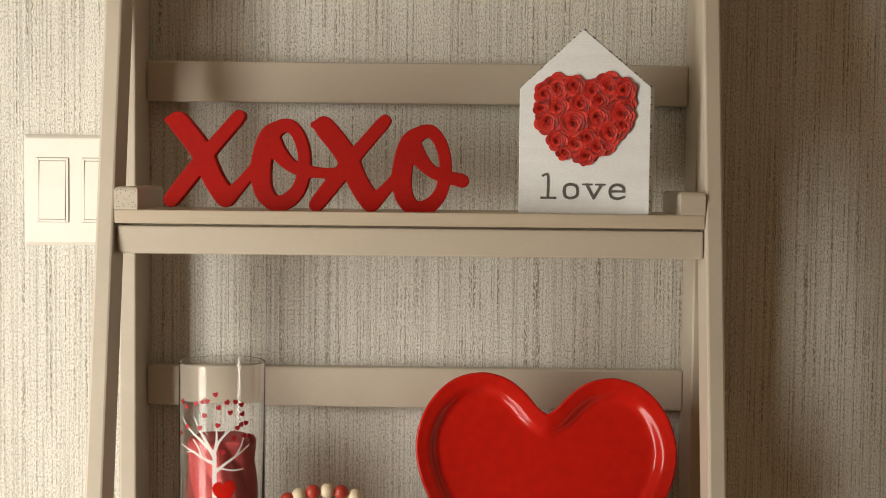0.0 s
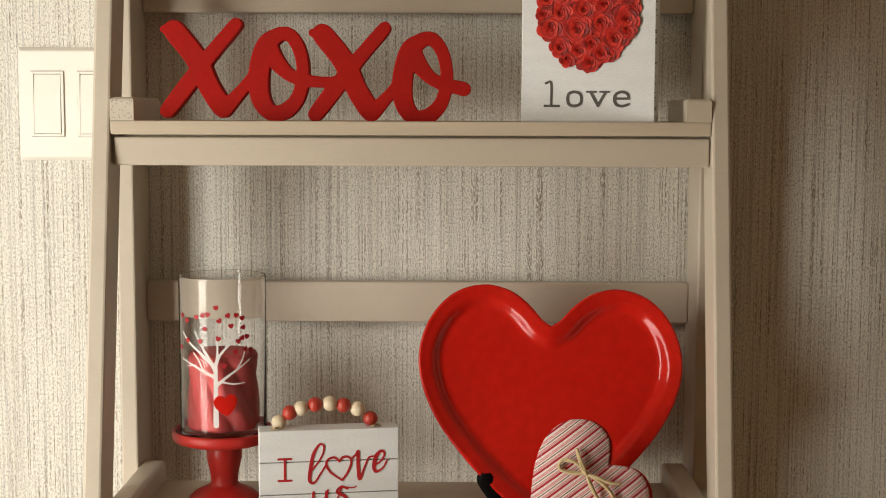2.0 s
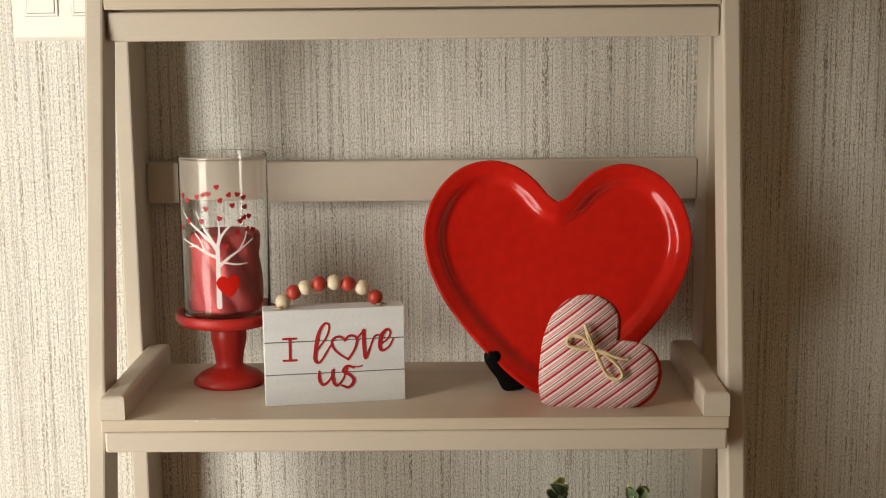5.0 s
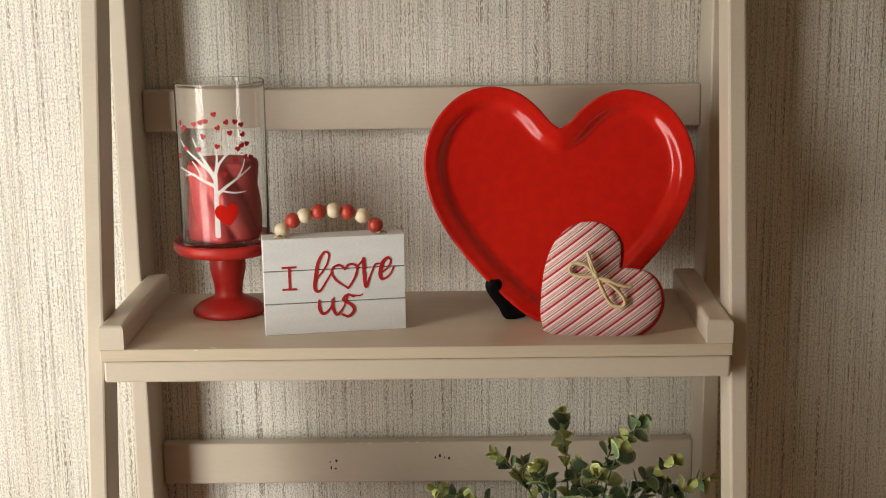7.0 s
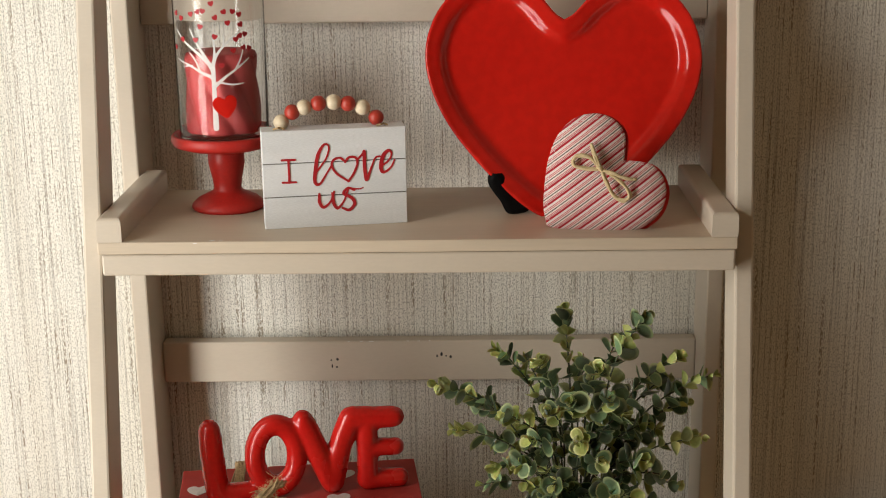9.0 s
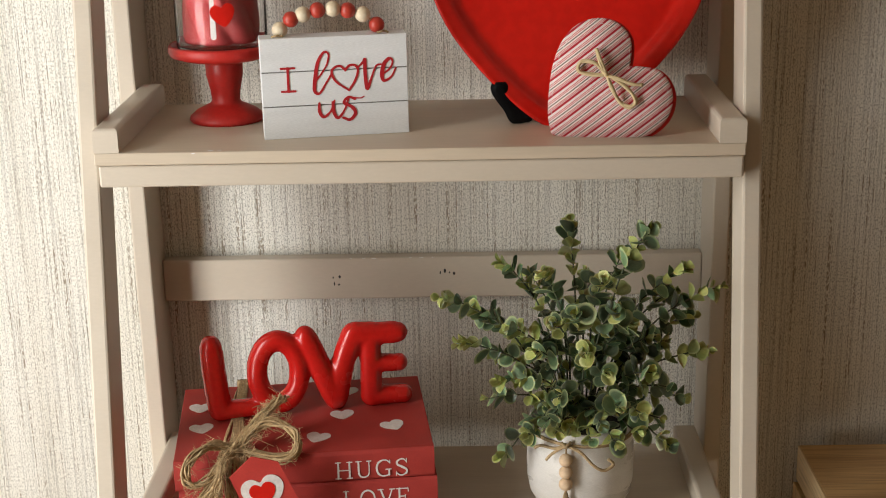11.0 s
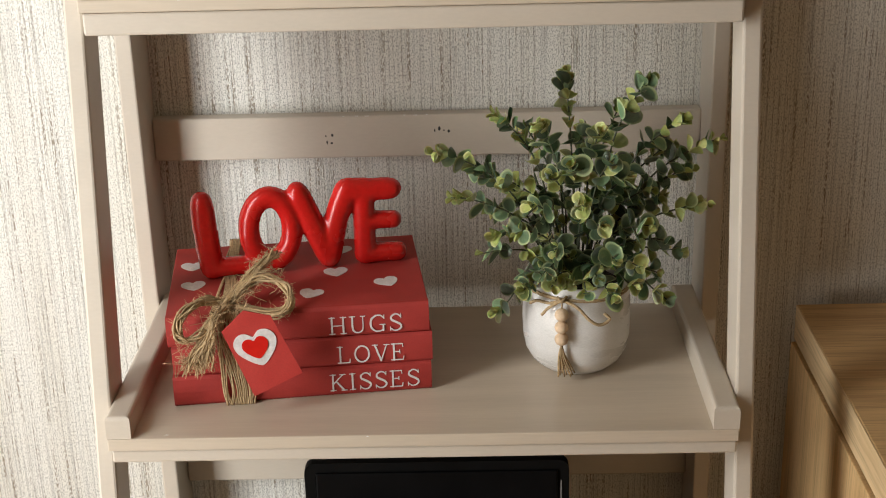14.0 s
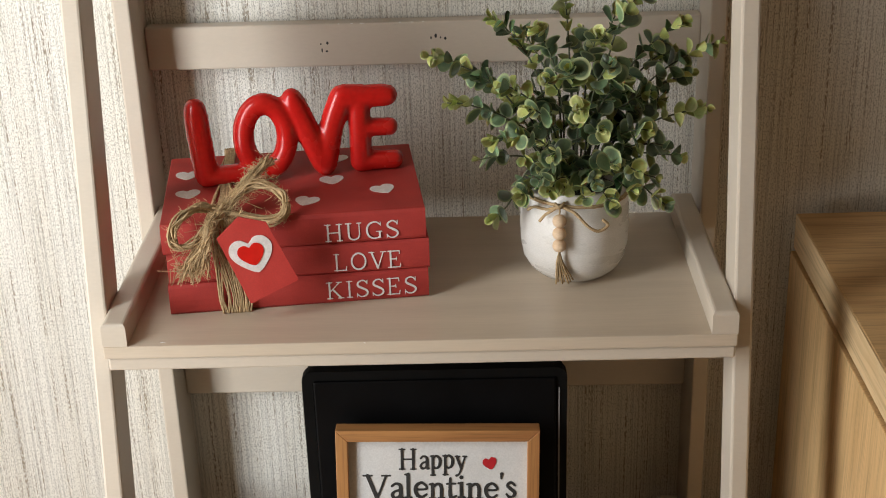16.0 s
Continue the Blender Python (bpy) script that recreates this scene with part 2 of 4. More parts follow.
def box(x0, x1, y0, y1, z0, z1, bevel=0.0, seg=2, bm=None):
    own = bm or bmesh.new()
    r = bmesh.ops.create_cube(own, size=1)
    for v in r["verts"]:
        v.co = ((x0 + x1) / 2 + v.co.x * (x1 - x0), (y0 + y1) / 2 + v.co.y * (y1 - y0), (z0 + z1) / 2 + v.co.z * (z1 - z0))
    if bevel:
        edges = list({e for v in r["verts"] for e in v.link_edges})
        bmesh.ops.bevel(own, geom=edges, offset=bevel, segments=seg, affect="EDGES", profile=0.5)
    return own


def lathe(profile, steps=64, twist=None):
    bm = bmesh.new()
    rings = []
    for r, z in profile:
        ring = []
        for i in range(steps):
            a = 2 * math.pi * i / steps
            rr = r * (twist(a, z) if twist else 1)
            ring.append(bm.verts.new((rr * math.cos(a), rr * math.sin(a), z)))
        rings.append(ring)
    for a, b in zip(rings, rings[1:]):
        for i in range(steps):
            j = (i + 1) % steps
            bm.faces.new((a[i], a[j], b[j], b[i]))
    for ring in (rings[0], rings[-1]):
        if profile[rings.index(ring)][0] > 1e-5:
            bm.faces.new(ring)
    return bm


def smooth_line(points, n=8):
    """A Catmull-Rom line through the points."""
    p = [np.array(q, float) for q in points]
    p = [2 * p[0] - p[1]] + p + [2 * p[-1] - p[-2]]
    out = []
    for a, b, c, d in zip(p, p[1:], p[2:], p[3:]):
        for i in range(n):
            t = i / n
            out.append(0.5 * (2 * b + (c - a) * t + (2 * a - 5 * b + 4 * c - d) * t * t + (3 * b - a - 3 * c + d) * t ** 3))
    return out + [p[-2]]


def tube(points, radius, sides=6, bm=None, taper=1.0, closed_ends=True):
    own = bm or bmesh.new()
    pts = [Vector(p[:3]) for p in points]
    rings, up = [], Vector((0.3, 0.2, 1)).normalized()
    for i, p in enumerate(pts):
        way = (pts[min(i + 1, len(pts) - 1)] - pts[max(i - 1, 0)]).normalized()
        side = way.cross(up)
        if side.length < 0.05:
            side = way.cross(Vector((1, 0, 0)))
        side.normalize()
        over = side.cross(way).normalized()
        up = over
        r = radius * (1 + (taper - 1) * i / max(len(pts) - 1, 1))
        rings.append([own.verts.new(p + r * (math.cos(2 * math.pi * k / sides) * side + math.sin(2 * math.pi * k / sides) * over)) for k in range(sides)])
    for a, b in zip(rings, rings[1:]):
        for k in range(sides):
            own.faces.new((a[k], a[(k + 1) % sides], b[(k + 1) % sides], b[k]))
    if closed_ends:
        own.faces.new(rings[0])
        own.faces.new(rings[-1])
    return own


def strokes_field(strokes, k=0.0, n=8):
    """The depth inside a set of brush strokes; a stroke is a row of (x, z, half width)."""
    segs = []
    for s in strokes:
        line = smooth_line(s, n) if len(s) > 2 else [np.array(q, float) for q in s]
        segs += list(zip(line, line[1:]))

    def field(X, Z):
        d = np.full(X.shape, -1e3)
        for a, b in segs:
            w = b[:2] - a[:2]
            t = np.clip(((X - a[0]) * w[0] + (Z - a[1]) * w[1]) / max(w @ w, 1e-12), 0, 1)
            e = a[2] + t * (b[2] - a[2]) - np.hypot(X - a[0] - t * w[0], Z - a[1] - t * w[1])
            if k:
                h = np.clip(0.5 + 0.5 * (e - d) / k, 0, 1)
                d = d + (e - d) * h + k * h * (1 - h)
            else:
                d = np.maximum(d, e)
        return d
    return field


def outline_field(points):
    """The depth inside a closed outline."""
    p = np.array([q[:2] for q in points])
    q = np.roll(p, -1, 0)

    def field(X, Z):
        best, inside = np.full(X.shape, 1e3), np.zeros(X.shape, bool)
        for a, b in zip(p, q):
            w = b - a
            t = np.clip(((X - a[0]) * w[0] + (Z - a[1]) * w[1]) / max(w @ w, 1e-12), 0, 1)
            best = np.minimum(best, np.hypot(X - a[0] - t * w[0], Z - a[1] - t * w[1]))
            if abs(w[1]) > 1e-12:
                inside ^= ((a[1] > Z) != (b[1] > Z)) & (X < a[0] + (Z - a[1]) * w[0] / w[1])
        return np.where(inside, best, -best)
    return field


def field_mesh(field, x0, x1, z0, z1, step, front, back, closed=False):
    """A solid whose outline is where the field is nought; front and back give its height and depth by the depth inside."""
    nx, nz = int(math.ceil((x1 - x0) / step)) + 1, int(math.ceil((z1 - z0) / step)) + 1
    gx, gz = x0 + step * np.arange(nx), z0 + step * np.arange(nz)
    D = field(*np.meshgrid(gx, gz))
    verts, faces, key = [], [], {}

    def vert(k, x, z, d):
        if k not in key:
            edge = d is None
            d = 0.0 if edge else d
            key[k] = len(verts)
            verts.append((x, -front(d), z))
            verts.append((x, back(d), z))
        return key[k]
    for j in range(nz - 1):
        for i in range(nx - 1):
            c = ((i, j), (i + 1, j), (i + 1, j + 1), (i, j + 1))
            ds = [D[b, a] for a, b in c]
            if max(ds) <= 0:
                continue
            poly, marks = [], []
            for n in range(4):
                (a, b), (a2, b2), d, e = c[n], c[(n + 1) % 4], ds[n], ds[(n + 1) % 4]
                if d > 0:
                    poly.append(vert((a, b), gx[a], gz[b], d))
                    marks.append(False)
                if (d > 0) != (e > 0):
                    t = min(max(d / (d - e), 0.02), 0.98)
                    k = (min((a, b), (a2, b2)), max((a, b), (a2, b2)))
                    poly.append(vert(k, gx[a] + t * (gx[a2] - gx[a]), gz[b] + t * (gz[b2] - gz[b]), None))
                    marks.append(True)
            if len(poly) < 3:
                continue
            faces.append(tuple(poly))
            faces.append(tuple(p + 1 for p in reversed(poly)))
            for n in range(len(poly)):
                a, b = poly[n], poly[(n + 1) % len(poly)]
                if marks[n] and marks[(n + 1) % len(poly)] and not closed:
                    faces.append((b, a, a + 1, b + 1))
    bm = bmesh.new()
    vs = [bm.verts.new(v) for v in verts]
    for f in faces:
        try:
            bm.faces.new([vs[i] for i in f])
        except ValueError:
            pass
    if closed:
        bmesh.ops.remove_doubles(bm, verts=bm.verts, dist=step * 0.02)
    loose = [v for v in bm.verts if not v.link_faces]
    bmesh.ops.delete(bm, geom=loose, context="VERTS")
    return bm


def slab(field, x0, x1, z0, z1, step, thick, edge=0.0):
    """A flat cut-out with slightly eased edges."""
    def f(d):
        return thick / 2 - (max(edge - d, 0) if edge else 0)
    return field_mesh(field, x0, x1, z0, z1, step, f, f)


def scaled(strokes, s, ox=0, oz=0):
    return [[((x - ox) * s, (z - oz) * s, r * s) for x, z, r in line] for line in strokes]


def heart_outline(width, n=6):
    half = [(0, 0.265), (0.055, 0.325), (0.15, 0.40), (0.265, 0.415), (0.385, 0.365), (0.47, 0.26), (0.5, 0.135), (0.475, -0.01), (0.39, -0.165), (0.26, -0.315), (0.12, -0.445), (0.0, -0.515)]
    right = smooth_line([(x * width, z * width) for x, z in half], n)
    return right + [(-x, z) for x, z in right[-2:0:-1]]


def heart_field(width):
    return outline_field(heart_outline(width))


def bounds(width):
    return -0.53 * width, 0.53 * width, -0.56 * width, 0.46 * width


def flat_heart(width, thick, step=None):
    return slab(heart_field(width), *bounds(width), step or width / 24, thick)


# ---- the room ----
RX0, RX1, RY0, RZ1 = -1.9, 2.3, -3.3, 2.4
solo("wall_back", box(RX0 - 0.1, RX1 + 0.1, 0, 0.1, 0, RZ1), M["paper"], "greige wallpaper with upright thread texture", "wall", kind="structure")
# unseen side wall, slanted to aim the window light at the papered wall
side = bmesh.new()
z0, z1 = WIN_Z - WIN_H / 2, WIN_Z + WIN_H / 2
for a in ((-3.2, -WIN_W / 2, 0, RZ1), (WIN_W / 2, 1.22, 0, RZ1), (-WIN_W / 2, WIN_W / 2, 0, z0), (-WIN_W / 2, WIN_W / 2, z1, RZ1)):
    box(-0.1, 0, *a, bm=side)
solo("wall_left", side, M["plaster"], "unseen beige wall with a window opening, slanted to aim its light", "wall", kind="structure", m=WIN_FOOT)
solo("wall_right", box(RX1, RX1 + 0.1, RY0, 0, 0, RZ1), M["plaster"], "plain beige wall", "wall", kind="structure")
solo("wall_rear", box(RX0 - 0.1, RX1 + 0.1, RY0 - 0.1, RY0, 0, RZ1), M["plaster"], "plain beige wall behind the camera", "wall", kind="structure")
solo("floor", box(RX0 - 0.1, RX1 + 0.1, RY0 - 0.1, 0.1, -0.1, 0), M["floor"], "brown wooden floor", "floor", kind="structure")
solo("ceiling", box(RX0 - 0.1, RX1 + 0.1, RY0 - 0.1, 0.1, RZ1, RZ1 + 0.1), M["ceiling"], "plain off-white ceiling", "ceiling", kind="structure")
win = thing("window_1", WIN_FOOT @ pose(0, 0, z0), "white framed window letting in daylight", "window", kind="structure")
for a, b, c, d in ((-WIN_W / 2, -WIN_W / 2 + 0.03, 0, WIN_H), (WIN_W / 2 - 0.03, WIN_W / 2, 0, WIN_H), (-WIN_W / 2 + 0.03, WIN_W / 2 - 0.03, 0, 0.03), (-WIN_W / 2 + 0.03, WIN_W / 2 - 0.03, WIN_H - 0.03, WIN_H)):
    part("window_frame", box(-0.004, 0.012, a, b, c, d, 0.002), M["white"], win)


# ---- the ladder shelf ----
def leaning(z):
    return -0.243 + (z - 0.85) * 0.177


def front_leg(x0, x1):
    bm = box(x0, x1, 0, 0.05, 0, 1.72, 0.0025)
    for v in bm.verts:
        v.co.y += leaning(v.co.z)
    return bm


ladder = thing("ladder_shelf", pose(0, 0, 0), "taupe painted wooden ladder shelf leaning at a papered wall", "shelf")
for x0, x1 in ((-0.308, -0.2905), (0.2905, 0.308)):
    part("front_leg", front_leg(x0, x1), M["shelf"], ladder)
for x0, x1 in ((-0.3085, -0.2910), (0.2965, 0.3140)):
    part("back_leg", box(x0, x1, -0.075, -0.003, 0, 1.72, 0.002), M["shelf"], ladder)
for za, zb in ((1.354, 1.398), (1.022, 1.066), (0.627, 0.674), (0.229, 0.270)):
    part("back_rail", box(-0.2908, 0.2963, -0.022, -0.004, za, zb, 0.002), M["shelf"], ladder)
part("top_rail", box(-0.2903, 0.2903, -0.058, -0.040, 1.66, 1.70, 0.002), M["shelf"], ladder)
SHELF = ((1.2405, -0.174, 0.0135, 0.0275), (0.853, -0.262, 0.0115, 0.0205), (0.462, -0.337, 0.0125, 0.0135), (0.072, -0.428, 0.0125, 0.0205))
for top, front, thick, apron in SHELF:
    part("shelf_board", box(-0.2903, 0.2903, front, -0.05, top - thick, top, 0.0012), M["board"], ladder)
    gap = 0.0024 if top > 1 else 0.0006
    part("apron", box(-0.288, 0.2895, front + 0.003, front + 0.021, top - thick - gap - apron, top - thick - gap, 0.0022), M["shelf"], ladder)
    # added strip behind the apron gap, stops light so the gap stays dark
    part("cleat", box(-0.287, 0.2885, front + 0.015, front + 0.020, top - thick - gap - 0.004, top - thick - 0.0002), M["shelf"], ladder)
    for x0, x1 in ((-0.2903, -0.2675), (0.2665, 0.2903)):
        rail = box(x0, x1, front + 0.0005, -0.05, top, top + 0.0225, 0.0)
        bmesh.ops.bevel(rail, geom=[e for e in rail.edges if abs(e.verts[0].co.z - e.verts[1].co.z) < 1e-6 and e.verts[0].co.z > top + 0.01], offset=0.004, segments=3, affect="EDGES", profile=0.5)
        part("side_rail", rail, M["shelf"], ladder)
# old screw holes in a back rail
for n, (x, z) in enumerate(((-0.105, 0.668), (-0.098, 0.669), (-0.104, 0.661), (-0.099, 0.660), (0.012, 0.672), (0.017, 0.674), (0.022, 0.672), (0.027, 0.671))):
    pit = bmesh.new()
    bmesh.ops.create_uvsphere(pit, u_segments=8, v_segments=6, radius=0.0011)
    for v in pit.verts:
        v.co = (v.co.x * (0.7 + 0.5 * (n % 2)) + x, v.co.y * 0.25 - 0.0221, v.co.z * (1 + 0.6 * (n % 3)) + z - 0.016)
    part("screw_hole", pit, M["black_ink"], ladder)


for n in range(26):
    speck = bmesh.new()
    bmesh.ops.create_uvsphere(speck, u_segments=6, v_segments=5, radius=0.0005)
    for v in speck.verts:
        v.co = (v.co.x + -0.279 + 0.0095 * math.sin(n * 2.4), v.co.y * 0.3 - 0.1736, v.co.z * 1.5 + 1.2515 + 0.0085 * math.sin(n * 3.7 + 1))
    part("wood_speck", speck, M["groove"], ladder)
# chipped paint on the edges
for n, (x, y, z) in enumerate(((-0.085, -0.0222, 0.6735), (-0.071, -0.0222, 0.6738), (-0.060, -0.0222, 0.6736), (-0.020, -0.0222, 0.6738), (-0.008, -0.0222, 0.6736), (0.004, -0.0222, 0.6738), (-0.201, -0.2622, 0.8518), (-0.186, -0.258, 0.8531), (-0.178, -0.257, 0.8531), (-0.236, -0.330, 0.4621), (-0.05, -0.3372, 0.4612), (0.21, -0.0222, 1.0655))):
    chip = bmesh.new()
    bmesh.ops.create_uvsphere(chip, u_segments=8, v_segments=6, radius=0.0012)
    for v in chip.verts:
        v.co = (v.co.x * (1 + 1.4 * ((n * 7) % 5) / 4) + x, v.co.y * 0.3 + y, v.co.z * 0.35 + z)
    part("paint_chip", chip, M["print_white"], ladder)


# ---- light switch ----
plate = thing("light_switch", pose(-0.371, 0, 1.2565), "ivory double rocker light switch on the papered wall", "light switch")
bm = box(-0.060, 0.060, -0.0005, 0.0, -0.0615, 0.0615)
for v in bm.verts:
    if v.co.y < -0.0002:
        v.co = (v.co.x - math.copysign(0.0045, v.co.x), -0.008, v.co.z - math.copysign(0.0045, v.co.z))
bmesh.ops.bevel(bm, geom=[e for e in bm.edges], offset=0.0012, segments=2, affect="EDGES", profile=0.5)
part("switch_plate", bm, M["switch"], plate)
for x in (-0.026, 0.024):
    # thin sheet on the plate, its colour is the shade round the rocker
    part("rocker_groove", box(x - 0.0181, x + 0.0181, -0.0084, -0.0079, -0.0356, 0.0356, 0.0002), M["switch_gap_shade"], plate)
    rim = bmesh.new()
    for a in ((x - 0.0175, x - 0.0148, -0.0350, 0.0350), (x + 0.0148, x + 0.0175, -0.0350, 0.0350), (x - 0.0148, x + 0.0148, 0.0324, 0.0350), (x - 0.0148, x + 0.0148, -0.0350, -0.0324)):
        box(a[0], a[1], -0.0104, -0.0082, a[2], a[3], 0.0005, 2, rim)
    part("rocker_rim", rim, M["switch"], plate)
    rk = bmesh.new()
    side = ((-0.0082, -0.0318), (-0.0116, -0.0318), (-0.0112, 0.0020), (-0.0089, 0.0316), (-0.0082, 0.0316))
    ends = [[rk.verts.new((x + e, y, z)) for y, z in side] for e in (-0.0142, 0.0142)]
    rk.faces.new(ends[0])
    rk.faces.new(ends[1][::-1])
    for k in range(5):
        rk.faces.new((ends[0][k], ends[0][(k + 1) % 5], ends[1][(k + 1) % 5], ends[1][k]))
    bmesh.ops.bevel(rk, geom=list(rk.edges), offset=0.0004, segments=2, affect="EDGES", profile=0.5)
    part("rocker", rk, M["switch"], plate)


# ---- top shelf: cut-out word and house block ----
def cross_letter(dx, dz):
    return [[(315 + dx, 213 + dz, 21), (352 + dx, 262 + dz, 21), (376 + dx, 315 + dz, 20), (398 + dx, 351 + dz, 20)],
            [(423 + dx, 202 + dz, 13), (375 + dx, 260 + dz, 14), (337 + dx, 310 + dz, 16), (302 + dx, 357 + dz, 15)],
            [(298 + dx, 211 + dz, 8), (318 + dx, 209 + dz, 10)],
            [(400 + dx, 356 + dz, 15), (430 + dx, 322 + dz, 11), (455 + dx, 292 + dz, 11)]]


def ring_letter(dx, dz):
    return [[(497 + dx, 220 + dz, 13), (474 + dx, 240 + dz, 18), (462 + dx, 290 + dz, 20), (465 + dx, 335 + dz, 18), (483 + dx, 360 + dz, 15), (508 + dx, 357 + dz, 15), (531 + dx, 330 + dz, 13), (539 + dx, 285 + dz, 12), (532 + dx, 245 + dz, 12), (515 + dx, 220 + dz, 12), (497 + dx, 219 + dz, 12)],
            [(478 + dx, 240 + dz, 18), (491 + dx, 266 + dz, 16), (514 + dx, 291 + dz, 12), (540 + dx, 302 + dz, 12)]]


word = cross_letter(0, 0) + ring_letter(0, 0) + cross_letter(258, 6) + ring_letter(250, 8)
word += [[(538, 302, 12), (575, 305, 10), (605, 306, 12)], [(786, 310, 12), (806, 313, 12), (820, 317, 13)]]
word = [[(x, (374 - z) * 0.965, r * 0.84) for x, z, r in s] for s in word]
S = 0.000561
f = strokes_field(scaled(word, S, 559, 0), 0.0018)
solo("xoxo_word_sign", slab(f, -0.17, 0.17, -0.01, 0.11, 0.0011, 0.018, 0.0006), M["matt_red"], "red painted wooden XOXO cut-out word standing on the shelf", "word sign", m=pose(-0.0940, -0.148, 1.2408))

house = thing("house_block", pose(0.176, -0.1375, 1.2405, 0, 0, -13), "white wooden house-shaped block with red rose heart print", "decoration")
bm = bmesh.new()
out = [(-0.0655, 0), (0.0655, 0), (0.0655, 0.1255), (-0.002, 0.1830), (-0.0655, 0.1245)]
fa = [bm.verts.new((x, -0.0175, z)) for x, z in out]
fb = [bm.verts.new((x, 0.0175, z)) for x, z in out]
bm.faces.new(fa)
bm.faces.new(fb[::-1])
for i in range(5):
    bm.faces.new((fa[i], fb[i], fb[(i + 1) % 5], fa[(i + 1) % 5]))
bmesh.ops.bevel(bm, geom=list(bm.edges), offset=0.0008, segments=1, affect="EDGES")
part("block", bm, M["white"], house)
rng = random.Random(4)


def petal_edge(width):
    pts = heart_outline(width, 8)
    return [(x + 0.0012 * math.sin(i * 1.9) + rng.uniform(-0.0004, 0.0004), z + 0.0012 * math.cos(i * 1.3)) for i, (x, z) in enumerate(pts)]


rose_heart = part("rose_heart", slab(outline_field(petal_edge(0.097)), *bounds(0.105), 0.0016, 0.0008), M["rose_shade"], house, "red heart of printed roses", m=pose(0.0005, -0.0178, 0.0965))


def rose(radius, seed):
    """Whorls of thin overlapping petals, highest at the heart of the flower."""
    r = random.Random(seed)
    bm = bmesh.new()
    start = r.uniform(0, 6)
    for ring_at, count, high in ((0.98, 6, 0.0003), (0.76, 5, 0.0007), (0.54, 5, 0.0011), (0.34, 4, 0.0015), (0.17, 3, 0.0018)):
        start += 0.7
        for k in range(count):
            a, half = start + 6.283 * k / count + r.uniform(-0.15, 0.15), 3.6 / count
            rows = []
            for q, h in ((0.50, -0.0006), (0.86, 0.0002), (1.0, 0.0005), (1.04, 0.0002)):
                row = []
                for j in range(6):
                    w = j / 2.5 - 1
                    reach = radius * ring_at * q * (1 - 0.16 * w * w + r.uniform(-0.015, 0.015))
                    row.append(bm.verts.new((reach * math.cos(a + half * w), -(high + h + 0.0004 * (w + 1)), reach * math.sin(a + half * w))))
                rows.append(row)
            for p, q in zip(rows, rows[1:]):
                for j in range(5):
                    bm.faces.new((p[j], p[j + 1], q[j + 1], q[j]))
    return bm


ROSES = ((-127, 600, 62), (-187, 575, 48), (-47, 610, 44), (-127, 512, 50), (-19, 528, 46), (-205, 505, 34), (-172, 445, 58), (-49, 440, 62), (-127, 355, 46), (-42, 340, 54), (13, 285, 40), (63, 325, 42),
         (113, 605, 62), (38, 590, 46), (186, 590, 50), (63, 465, 58), (123, 395, 60), (178, 480, 54), (200, 532, 38), (73, 548, 38), (180, 430, 40), (103, 330, 40), (-92, 300, 36), (18, 370, 36))
for n, (x, z, r) in enumerate(ROSES):
    part("rose", rose(r * 0.000250, n), M["roses"], rose_heart, m=pose(x * 0.000212 - 0.0005, -0.0004 - 0.0004 * (n % 3), z * 0.000212 - 0.0990))
# worn dark nicks along the cut edges
nicks = bmesh.new()
for n in range(90):
    (ax, az), (bx, bz) = ((out[4], out[3]), (out[3], out[2]), (out[2], out[1]))[n % 3]
    k = rng.random()
    w = rng.uniform(0.0003, 0.0010)
    x, z = ax + (bx - ax) * k, az + (bz - az) * k
    box(x - w, x + w, -0.0180 + rng.uniform(0, 0.001), -0.0168, z - w * 0.6, z + w * 0.6, 0, 2, nicks)
part("worn_edge", nicks, M["ink"], house, "dark worn nicks along the edges")
TYPED = 0.74
typed = [[(0, 96, 5), (16, 96, 5), (16, 4, 5)], [(-6, 4, 5), (40, 4, 5)],
         [(66, 32, 6), (70, 12, 6), (86, 4, 6), (104, 12, 6), (108, 32, 6), (104, 53, 6), (86, 61, 6), (70, 53, 6), (66, 32, 6)],
         [(124, 61, 4), (152, 61, 4)], [(164, 61, 4), (192, 61, 4)], [(136, 60, 6), (158, 5, 6)], [(158, 5, 6), (181, 60, 6)],
         [(208, 34, 5), (250, 34, 5)], [(250, 34, 6), (246, 53, 6), (229, 61, 6), (212, 52, 6), (207, 32, 6), (213, 11, 6), (231, 4, 6), (252, 12, 5)]]
part("lettering", slab(strokes_field([[(x, z * TYPED, r * 0.72) for x, z, r in s] for s in scaled(typed, 0.000325, 123, 0)], 0, 6), -0.042, 0.042, -0.003, 0.034, 0.0006, 0.0006), M["ink"], house, "grey typewriter word love", m=pose(-0.001, -0.0178, 0.0145))


# ---- middle shelf: candle on its stand ----
PX, PY = -0.191, -0.128
stand = solo("pedestal_stand", lathe([(0, 0), (0.0345, 0), (0.0362, 0.002), (0.0355, 0.005), (0.030, 0.010), (0.021, 0.0145), (0.0155, 0.017), (0.0135, 0.020), (0.0145, 0.030), (0.0178, 0.045), (0.0180, 0.055), (0.0165, 0.0585), (0.021, 0.060), (0.040, 0.0615), (0.0505, 0.0650), (0.0525, 0.0690), (0.0520, 0.0740), (0.0500, 0.0760), (0.0478, 0.0740), (0.0475, 0.0710), (0, 0.0705)]),
             M["stand_red"], "red painted turned wooden pedestal stand", "candle stand", True, m=pose(PX, PY, 0.853))
GZ = 0.853 + 0.0712
